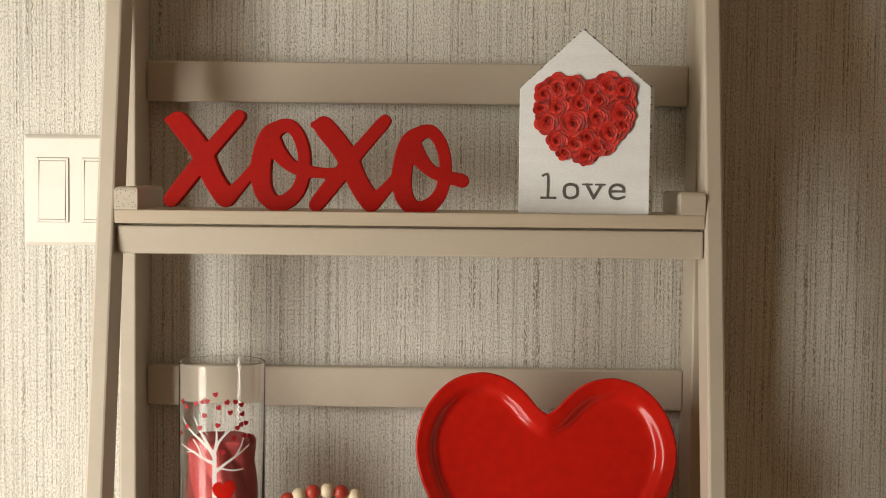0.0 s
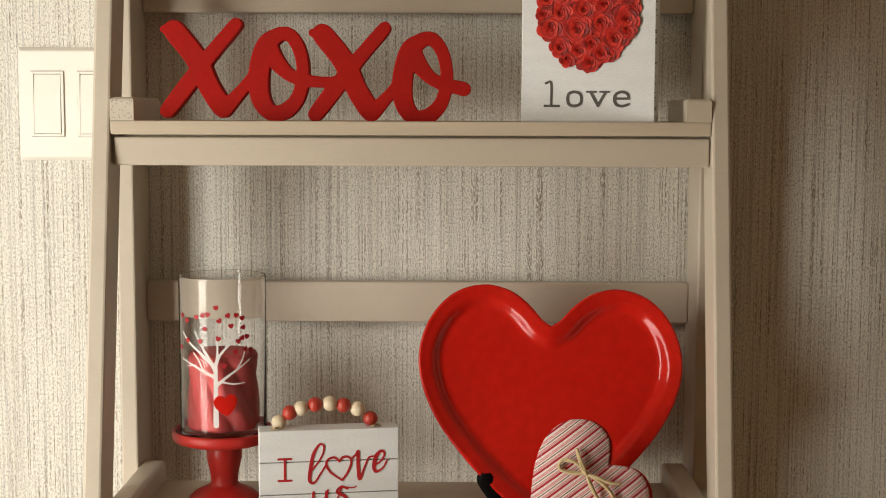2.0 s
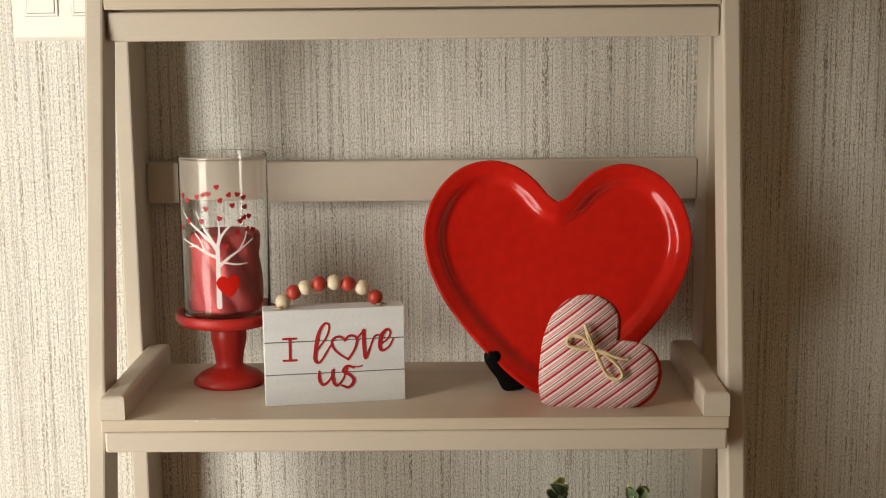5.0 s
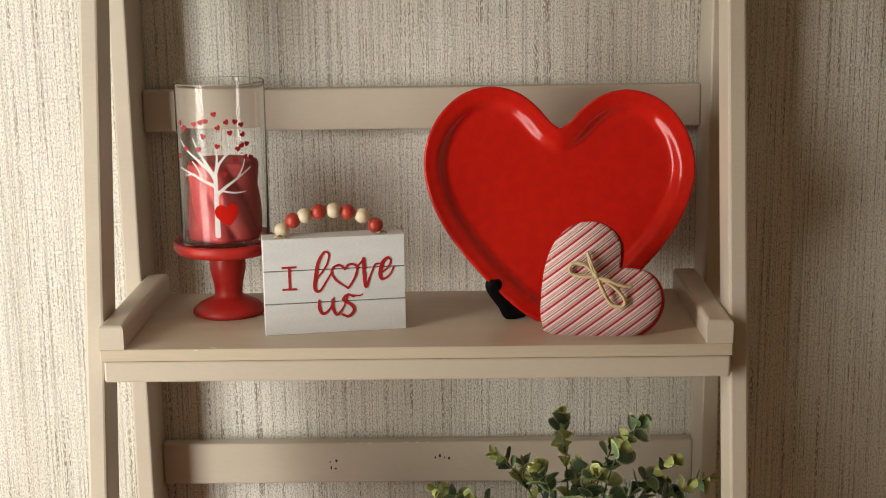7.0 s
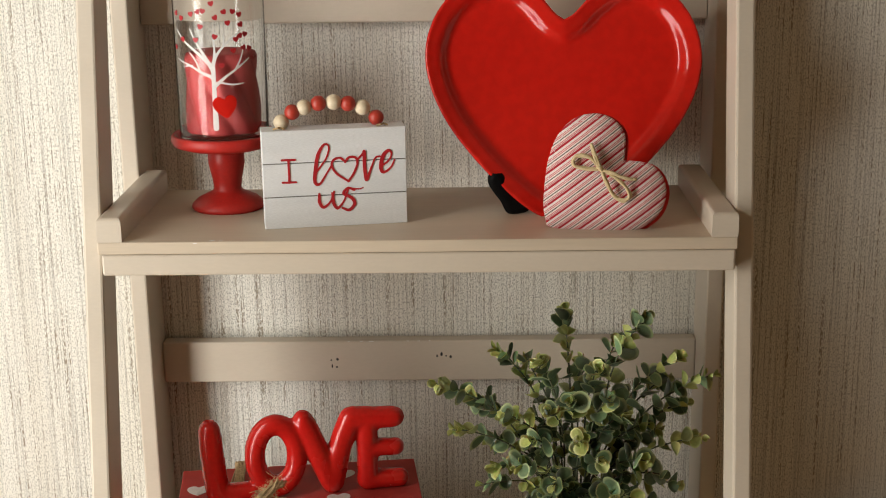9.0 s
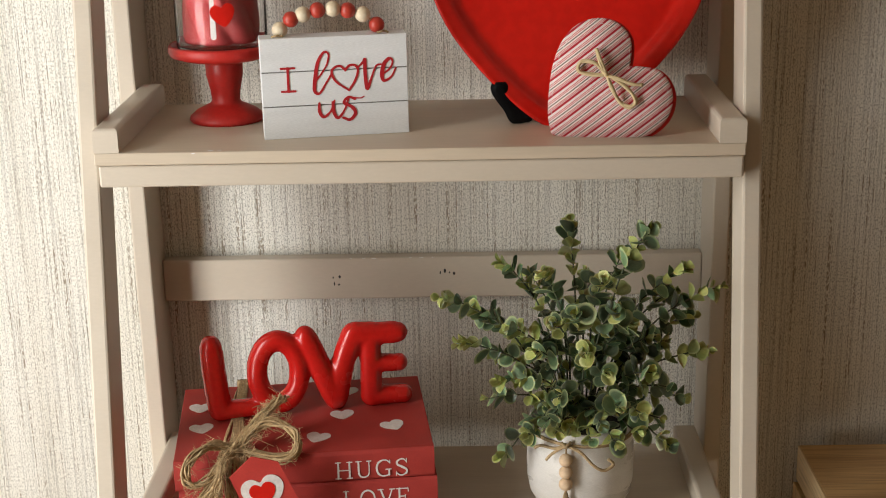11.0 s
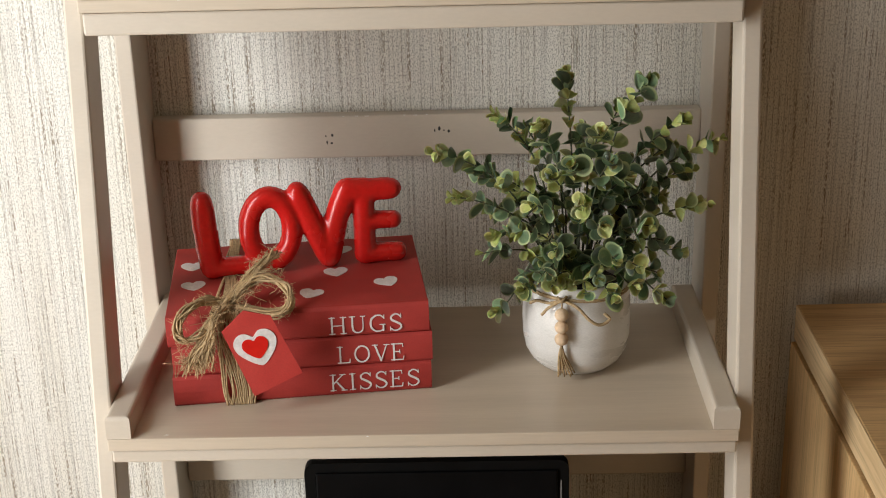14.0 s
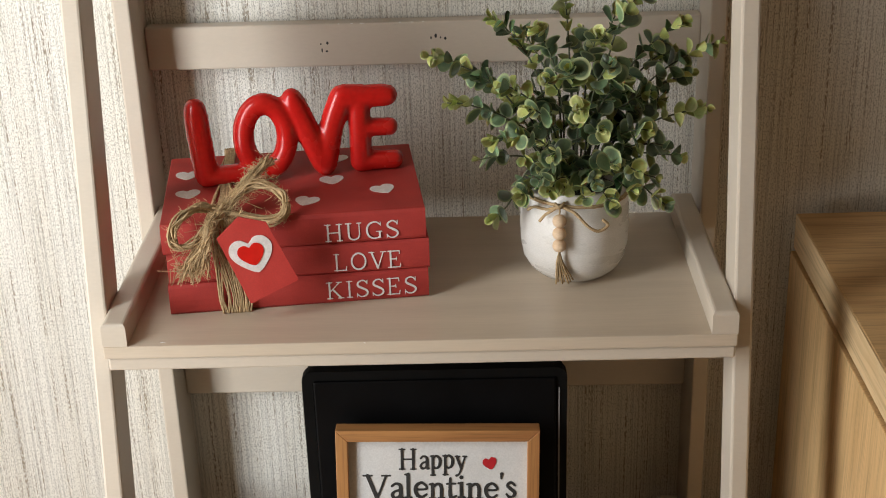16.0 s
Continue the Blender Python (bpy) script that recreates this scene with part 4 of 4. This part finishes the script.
solo("love_word_figurine", bm, M["gloss_red"], "glossy red glazed ceramic LOVE word standing on books", "word sign", True, m=pose(-0.222, -0.182, 0.5568, 0, 0, 12.5))

# ---- plant in a white pot ----
PTX, PTY, PTZ = 0.1520, -0.188, 0.462
pot = thing("plant_pot", pose(PTX, PTY, PTZ), "rounded white ceramic pot with twine and wooden beads", "plant pot")
part("bowl", lathe([(0, 0), (0.030, 0), (0.036, 0.0015), (0.0445, 0.009), (0.0505, 0.020), (0.0530, 0.034), (0.0536, 0.052), (0.0532, 0.070), (0.0520, 0.086), (0.0508, 0.0975), (0.0496, 0.0990), (0.0480, 0.0975), (0.0474, 0.089), (0.048, 0.075), (0, 0.073)]), M["pot"], pot, "", True)
part("moss", lathe([(0, 0.0735), (0.0465, 0.0735), (0.044, 0.084), (0.03, 0.089), (0, 0.091)], 32), M["soil"], pot, "", True)
for k in range(2):
    loop = [(0.0530 * math.cos(radians(a)) * (1 + 0.004 * k), 0.0530 * math.sin(radians(a)) * (1 + 0.004 * k), 0.0872 + 0.0022 * k + 0.0015 * math.sin(radians(2 * a + 50 * k))) for a in range(0, 361, 15)]
    part("cord", tube(loop, 0.0011), M["jute"], pot, "", True)
for pts in ([(-0.018, -0.0500, 0.0745), (-0.028, -0.0475, 0.0700), (-0.040, -0.0420, 0.0705), (-0.046, -0.0350, 0.0650)], [(-0.018, -0.0505, 0.0740), (-0.030, -0.0500, 0.0660), (-0.036, -0.0480, 0.0580)],
            [(-0.018, -0.0505, 0.0745), (-0.004, -0.0560, 0.0690), (0.008, -0.0580, 0.0560), (0.018, -0.0560, 0.0500), (0.027, -0.0520, 0.0540), (0.022, -0.0520, 0.0600)],
            [(-0.022, -0.0500, 0.0770), (-0.018, -0.0540, 0.0745), (-0.014, -0.0500, 0.0730)], [(-0.022, -0.0500, 0.0730), (-0.018, -0.0545, 0.0745), (-0.013, -0.0500, 0.0775)]):
    part("cord", tube(smooth_line([(x * 1.03, y * 1.035, z + 0.0150) for x, y, z in pts], 5), 0.0016), M["jute"], pot, "", True)
wood_bead = bead.copy()
wood_bead.materials.clear()
wood_bead.materials.append(M["bead_wood"])
for z in (0.0640, 0.0510, 0.0385):
    part("bead", wood_bead, M["bead_wood"], pot, "raw wooden bead", m=pose(-0.0185, -0.0572, z + 0.0120) @ Matrix.Diagonal((0.93, 0.93, 0.88, 1)))
part("cord", tube([(-0.018, -0.0545, 0.090), (-0.0185, -0.0572, 0.076), (-0.0183, -0.0565, 0.042)], 0.0010), M["jute"], pot)
for k in range(9):
    a = k / 8 - 0.5
    part("tassel_strand", tube(smooth_line([(-0.0183, -0.0565, 0.044), (-0.0180 + 0.006 * a, -0.0560 - 0.001 * (k % 2), 0.032), (-0.0130 + 0.016 * a, -0.0520, 0.0075 + 0.002 * (k % 3))], 4), 0.0009, 5), M["jute"], pot, "", True)


def pale_rim(m, colour, half, length):
    """A paler margin round each leaf, as the plastic leaves have."""
    nt = m.node_tree
    b = nt.nodes["Principled BSDF"]
    inner = b.inputs["Base Color"].links[0].from_socket
    tc, mp, ln = nt.nodes.new("ShaderNodeTexCoord"), nt.nodes.new("ShaderNodeMapping"), nt.nodes.new("ShaderNodeVectorMath")
    mp.inputs["Scale"].default_value, mp.inputs["Location"].default_value = (1 / half, 2 / length, 0), (0, -1, 0)
    ln.operation = "LENGTH"
    nt.links.new(tc.outputs["Object"], mp.inputs["Vector"])
    nt.links.new(mp.outputs[0], ln.inputs[0])
    k = ramp(nt, ln.outputs["Value"], ((0.0, grey(0)), (0.74, grey(0)), (0.98, grey(1))))
    nt.links.new(blend(nt, "MIX", k, inner, colour), b.inputs["Base Color"])


pale_rim(M["leaf"], (0.54, 0.62, 0.32), 0.0098, 0.0186)
pale_rim(M["leaf_tip"], (0.72, 0.74, 0.34), 0.0074, 0.0153)
for key in ("leaf", "leaf_tip"):
    b = M[key].node_tree.nodes["Principled BSDF"]
    b.inputs["Subsurface Weight"].default_value, b.inputs["Subsurface Scale"].default_value = 0.35, 0.004


def leaf_mesh(name, width, length, cup, notch):
    bm = bmesh.new()
    rows, n, m = [], 6, 4
    for i in range(n + 1):
        t = i / n
        w = width * max(math.sqrt(max(1 - (2 * t - 1) ** 2, 0)), 0.16)
        row = []
        for j in range(-m // 2, m // 2 + 1):
            s = j / (m / 2)
            row.append(bm.verts.new((w * s, length * t, cup * length * (0.9 * s * s * (w / width) ** 2 + 0.6 * t * t) - notch * 0.0006 * (j == 0))))
        rows.append(row)
    for p, q in zip(rows, rows[1:]):
        for a in range(m):
            bm.faces.new((p[a], p[a + 1], q[a + 1], q[a]))
    bmesh.ops.solidify(bm, geom=list(bm.faces), thickness=0.0004)
    return mesh_of(bm, name, True)


LEAVES = [leaf_mesh("leaf", w, l, c, 1) for w, l, c in ((0.0098, 0.0185, 0.16), (0.0108, 0.0200, 0.08), (0.0086, 0.0170, 0.26))]
TIPS = [leaf_mesh("young_leaf", w, l, c, 1) for w, l, c in ((0.0080, 0.0160, 0.28), (0.0066, 0.0145, 0.36))]
for me in LEAVES:
    me.materials.append(M["leaf"])
for me in TIPS:
    me.materials.append(M["leaf_tip"])
plant = thing("eucalyptus_plant", pose(PTX, PTY, PTZ + 0.074), "bushy green artificial eucalyptus with yellow-green tips", "plant")
lr = random.Random(11)
# tips of the sprays: across, towards the viewer, up
SPRAYS = [(-0.082, 0.000, 0.196), (-0.012, 0.015, 0.232), (0.073, 0.010, 0.227), (-0.145, -0.010, 0.162), (0.143, 0.000, 0.165), (-0.126, -0.030, 0.118), (0.132, -0.015, 0.100), (-0.086, -0.050, -0.022), (0.085, -0.075, 0.000), (0.030, -0.080, 0.008),
          (-0.040, -0.020, 0.190), (0.020, -0.030, 0.185), (0.048, 0.030, 0.195), (-0.052, 0.045, 0.168), (0.100, 0.030, 0.150), (-0.100, 0.030, 0.128), (-0.064, -0.065, 0.092), (0.068, -0.060, 0.095), (0.000, -0.078, 0.125), (-0.028, -0.085, 0.080),
          (0.032, -0.088, 0.070), (0.105, -0.030, 0.055), (-0.098, -0.040, 0.060), (-0.060, -0.065, 0.030), (0.078, -0.055, 0.042), (-0.015, -0.070, 0.040), (0.010, 0.050, 0.165), (0.060, 0.055, 0.120), (-0.070, 0.060, 0.095), (-0.030, -0.055, 0.150), (0.045, -0.050, 0.142), (-0.090, -0.010, 0.095), (0.090, 0.000, 0.105), (0.000, -0.040, 0.100), (-0.045, 0.000, 0.120), (0.050, 0.005, 0.115), (0.105, -0.010, 0.190),
          (-0.030, -0.078, 0.020), (0.004, -0.080, 0.012), (0.052, -0.078, 0.018), (-0.058, -0.060, 0.008), (0.020, -0.070, 0.100), (-0.050, -0.060, 0.120), (0.072, -0.035, 0.125), (-0.075, -0.045, 0.140), (0.015, -0.085, 0.050), (-0.040, -0.085, 0.055), (0.055, -0.080, 0.060), (-0.010, -0.060, 0.160), (0.085, -0.050, 0.075), (-0.085, -0.050, 0.085), (0.030, -0.060, 0.165), (-0.110, 0.000, 0.140), (0.118, 0.010, 0.130)]
for tip in SPRAYS:
    tip = (tip[0] * 0.97, tip[1] + 0.012 - (0.004 if tip[2] < 0.03 else 0), tip[2] * 0.94 - 0.002 + (0.020 if tip[2] < 0.03 else 0))
    tx, ty, tz = tip
    foot_x, foot_y = tx * 0.12 + lr.uniform(-0.008, 0.008), ty * 0.12 + lr.uniform(-0.008, 0.008)
    bend = Vector((tx * 0.45, ty * 0.45, max(tz * 0.62, 0.036) + 0.012))
    line = smooth_line([(foot_x, foot_y, 0.008), tuple(bend), (tx * 0.8, ty * 0.8, tz * 0.9 + (0.006 if tz > 0.02 else 0.012)), tip], 8)
    part("stem", tube(line, 0.0011, 5, taper=0.55), M["stem"], plant, "", True)
    pts = [Vector(p) for p in line]
    length = sum((b - a).length for a, b in zip(pts, pts[1:]))
    pairs = max(int(length / 0.0160), 5)
    spin = lr.uniform(0, 3.1)
    for k in range(pairs):
        t = 0.20 + 0.80 * (k + 0.5) / pairs
        i = min(int(t * (len(pts) - 1)), len(pts) - 2)
        p = pts[i].lerp(pts[i + 1], t * (len(pts) - 1) - i)
        way = (pts[i + 1] - pts[i]).normalized()
        base = way.to_track_quat("Z", "Y").to_matrix().to_4x4()
        spin += 1.45 + lr.uniform(-0.5, 0.5)
        young = t > 0.80 and lr.random() < 0.85 or lr.random() < 0.36
        for s in (0, 1):
            if lr.random() < 0.05:
                continue
            me = lr.choice(TIPS if young else LEAVES)
            lift = lr.uniform(0, 58) + (25 if t > 0.93 else 0)
            size = (0.70 if t > 0.85 else 1.0) * lr.uniform(0.68, 1.06)
            m = Matrix.Translation(p) @ base @ Matrix.Rotation(spin + math.pi * s, 4, "Z") @ Matrix.Rotation(radians(lift), 4, "X") @ Matrix.Rotation(lr.uniform(-0.8, 0.8), 4, "Y") @ Matrix.Diagonal((size, size, size, 1))
            part("young_leaf" if young else "leaf", me, None, plant, m=m)

# ---- bottom shelf: black case and framed card ----
case = thing("black_case", pose(0.0103, -0.27, 0.072), "black plastic computer case standing under the shelf", "computer case")
part("body", box(-0.1265, 0.1265, 0.012, 0.21, 0.0, 0.316, 0.004), M["black_case"], case)
bm = box(-0.1300, 0.1300, 0.0, 0.0125, 0.0, 0.322)
bmesh.ops.bevel(bm, geom=[e for e in bm.edges if abs(e.verts[0].co.x - e.verts[1].co.x) < 1e-6 and abs(e.verts[0].co.z - e.verts[1].co.z) < 1e-6], offset=0.011, segments=5, affect="EDGES", profile=0.5)
part("bezel", bm, M["black_case"], case)
part("front_panel", box(-0.119, 0.119, -0.0025, 0.0005, 0.008, 0.312, 0.002), M["black"], case, "glossy black front panel")
part("trim_strip", box(0.1215, 0.1228, -0.0012, 0.0005, 0.02, 0.300), M["groove"], case)
card = thing("framed_card", pose(0.0070, -0.337, 0.0722, -7, 1.2, 0), "honey wood framed card reading Happy Valentine's", "picture frame")
FW, FH, FB = 0.1985, 0.2750, 0.0118


def bar(a, b, inner_a, inner_b):
    bm = bmesh.new()
    lo = [bm.verts.new((x, 0.0, z)) for x, z in (a, b, inner_b, inner_a)]
    hi = [bm.verts.new((x, 0.018, z)) for x, z in (a, b, inner_b, inner_a)]
    bm.faces.new(lo)
    bm.faces.new(hi[::-1])
    for i in range(4):
        bm.faces.new((lo[i], hi[i], hi[(i + 1) % 4], lo[(i + 1) % 4]))
    bmesh.ops.bevel(bm, geom=list(bm.edges), offset=0.0008, segments=2, affect="EDGES", profile=0.5)
    return bm


oc = [(-FW / 2, 0), (FW / 2, 0), (FW / 2, FH), (-FW / 2, FH)]
ic = [(-FW / 2 + FB, FB), (FW / 2 - FB, FB), (FW / 2 - FB, FH - FB), (-FW / 2 + FB, FH - FB)]
for i in range(4):
    j = (i + 1) % 4
    part("frame_bar", bar(oc[i], oc[j], ic[i], ic[j]), M["frame_wood" if i % 2 == 0 else "frame_wood_up"], card)
part("card", box(-FW / 2 + FB, FW / 2 - FB, 0.008, 0.012, FB, FH - FB), M["card_paper"], card, "white printed card")


LOWER = {
    "a": ([[(8, 52, 4), (20, 62, 4), (34, 58, 5), (38, 44, 6), (38, 8, 6), (46, 3, 4)], [(37, 36, 3.5), (18, 30, 4), (8, 16, 5), (16, 4, 5), (28, 6, 4), (37, 18, 3.5)]], 48),
    "p": ([[(12, 60, 5.5), (12, -30, 5.5)], [(2, 60, 3), (14, 62, 4)], [(2, -30, 3), (24, -30, 3)], [(14, 50, 3.5), (28, 62, 4.5), (44, 50, 5.5), (46, 30, 6), (40, 10, 5), (26, 3, 4), (14, 12, 3.5)]], 54),
    "y": ([[(8, 61, 5.5), (28, 6, 5.5)], [(46, 61, 3.5), (28, 6, 3.5), (18, -22, 3.5), (6, -30, 5)], [(0, 62, 3), (20, 62, 3)], [(36, 62, 3), (54, 62, 3)]], 52),
    "l": ([[(12, 4, 5.5), (12, 98, 5.5)], [(2, 97, 3), (13, 100, 4)], [(0, 3, 3), (24, 3, 3)]], 26),
    "e": ([[(8, 34, 3.5), (44, 36, 3.5), (42, 52, 4), (28, 62, 4.5), (12, 52, 5.5), (7, 32, 6), (14, 10, 5.5), (30, 3, 4.5), (45, 14, 3.5)]], 50),
    "n": ([[(12, 4, 5.5), (12, 60, 5.5)], [(2, 60, 3), (14, 62, 4)], [(12, 46, 3.5), (28, 61, 4.5), (42, 52, 5.5), (43, 4, 5.5)], [(2, 3, 3), (22, 3, 3)], [(33, 3, 3), (54, 3, 3)]], 56),
    "t": ([[(14, 82, 4), (13, 14, 5.5), (22, 3, 4.5), (34, 10, 3.5)], [(2, 60, 3), (32, 61, 3)]], 36),
    "i": ([[(12, 4, 5.5), (12, 60, 5.5)], [(2, 60, 3), (14, 62, 4)], [(2, 3, 3), (24, 3, 3)], [(12, 84, 6), (12.5, 85, 6)]], 26),
    "s": ([[(34, 50, 3.5), (20, 62, 4.5), (8, 50, 5), (20, 35, 5.5), (34, 20, 5.5), (28, 5, 4.5), (14, 3, 4), (5, 14, 3.5)]], 40),
    "'": ([[(8, 100, 5), (6, 80, 2.5)]], 16),
}
LOWER["H"], LOWER["V"] = GLYPH["H"], ([[(8, 97, 6), (40, 3, 6)], [(40, 3, 3.5), (72, 97, 3.5)], serif(8, 97, 15), serif(72, 97, 15)], 80)


def script_print(text, width, height, x0, z):
    lines, at = [], 0
    for n, c in enumerate(text):
        s, adv = LOWER[c]
        lift = (n * 37) % 7 - 3
        lines += [[(x + at, y + lift, r * 1.15) for x, y, r in line] for line in s]
        at += adv + 4
    sx, sz = width / (at - 4), height / 100
    lines = [[(x * sx, y * sz, r * (sx + sz) / 2) for x, y, r in line] for line in lines]
    part("lettering", slab(strokes_field(lines, 0, 4), -0.004, width + 0.004, -0.013, height + 0.004, 0.0006, 0.0006), M["black_ink"], card, "black printed words " + text, m=pose(x0, 0.0077, z))


script_print("Happy", 0.0660, 0.0225, -0.0380, 0.2307)
script_print("Valentine's", 0.1490, 0.0265, -0.0715, 0.1987)
part("printed_heart", flat_heart(0.0137, 0.0006), M["ink_red"], card, "small red printed heart", m=pose(0.0510, 0.0077, 0.2370, 0, -14, 0))

# ---- oak cabinet beside the shelf ----
cab = thing("oak_cabinet", pose(0.412, -0.028, 0), "light oak veneer low cabinet against the wall", "cabinet")
part("top_board", box(0, 1.1, -0.46, 0, 0.4055, 0.4470, 0.0012), M["oak_top"], cab)
part("top_edge", box(-0.0016, -0.0001, -0.46, 0.0, 0.4057, 0.4464, 0.0004), M["oak_edge"], cab, "pale oak edge strip")
part("side_panel", box(-0.0050, 0.024, -0.440, -0.001, 0.03, 0.4020, 0.0010), M["oak_side"], cab)
part("back_panel", box(0.024, 1.09, -0.012, -0.002, 0.03, 0.4020), M["oak_side"], cab)
part("door", box(0.026, 0.550, -0.440, -0.420, 0.035, 0.4010, 0.001), M["oak_side"], cab)
part("door", box(0.553, 1.08, -0.440, -0.420, 0.035, 0.4010, 0.001), M["oak_side"], cab)
part("plinth", box(0.03, 1.06, -0.40, -0.02, 0, 0.03), M["oak_side"], cab)
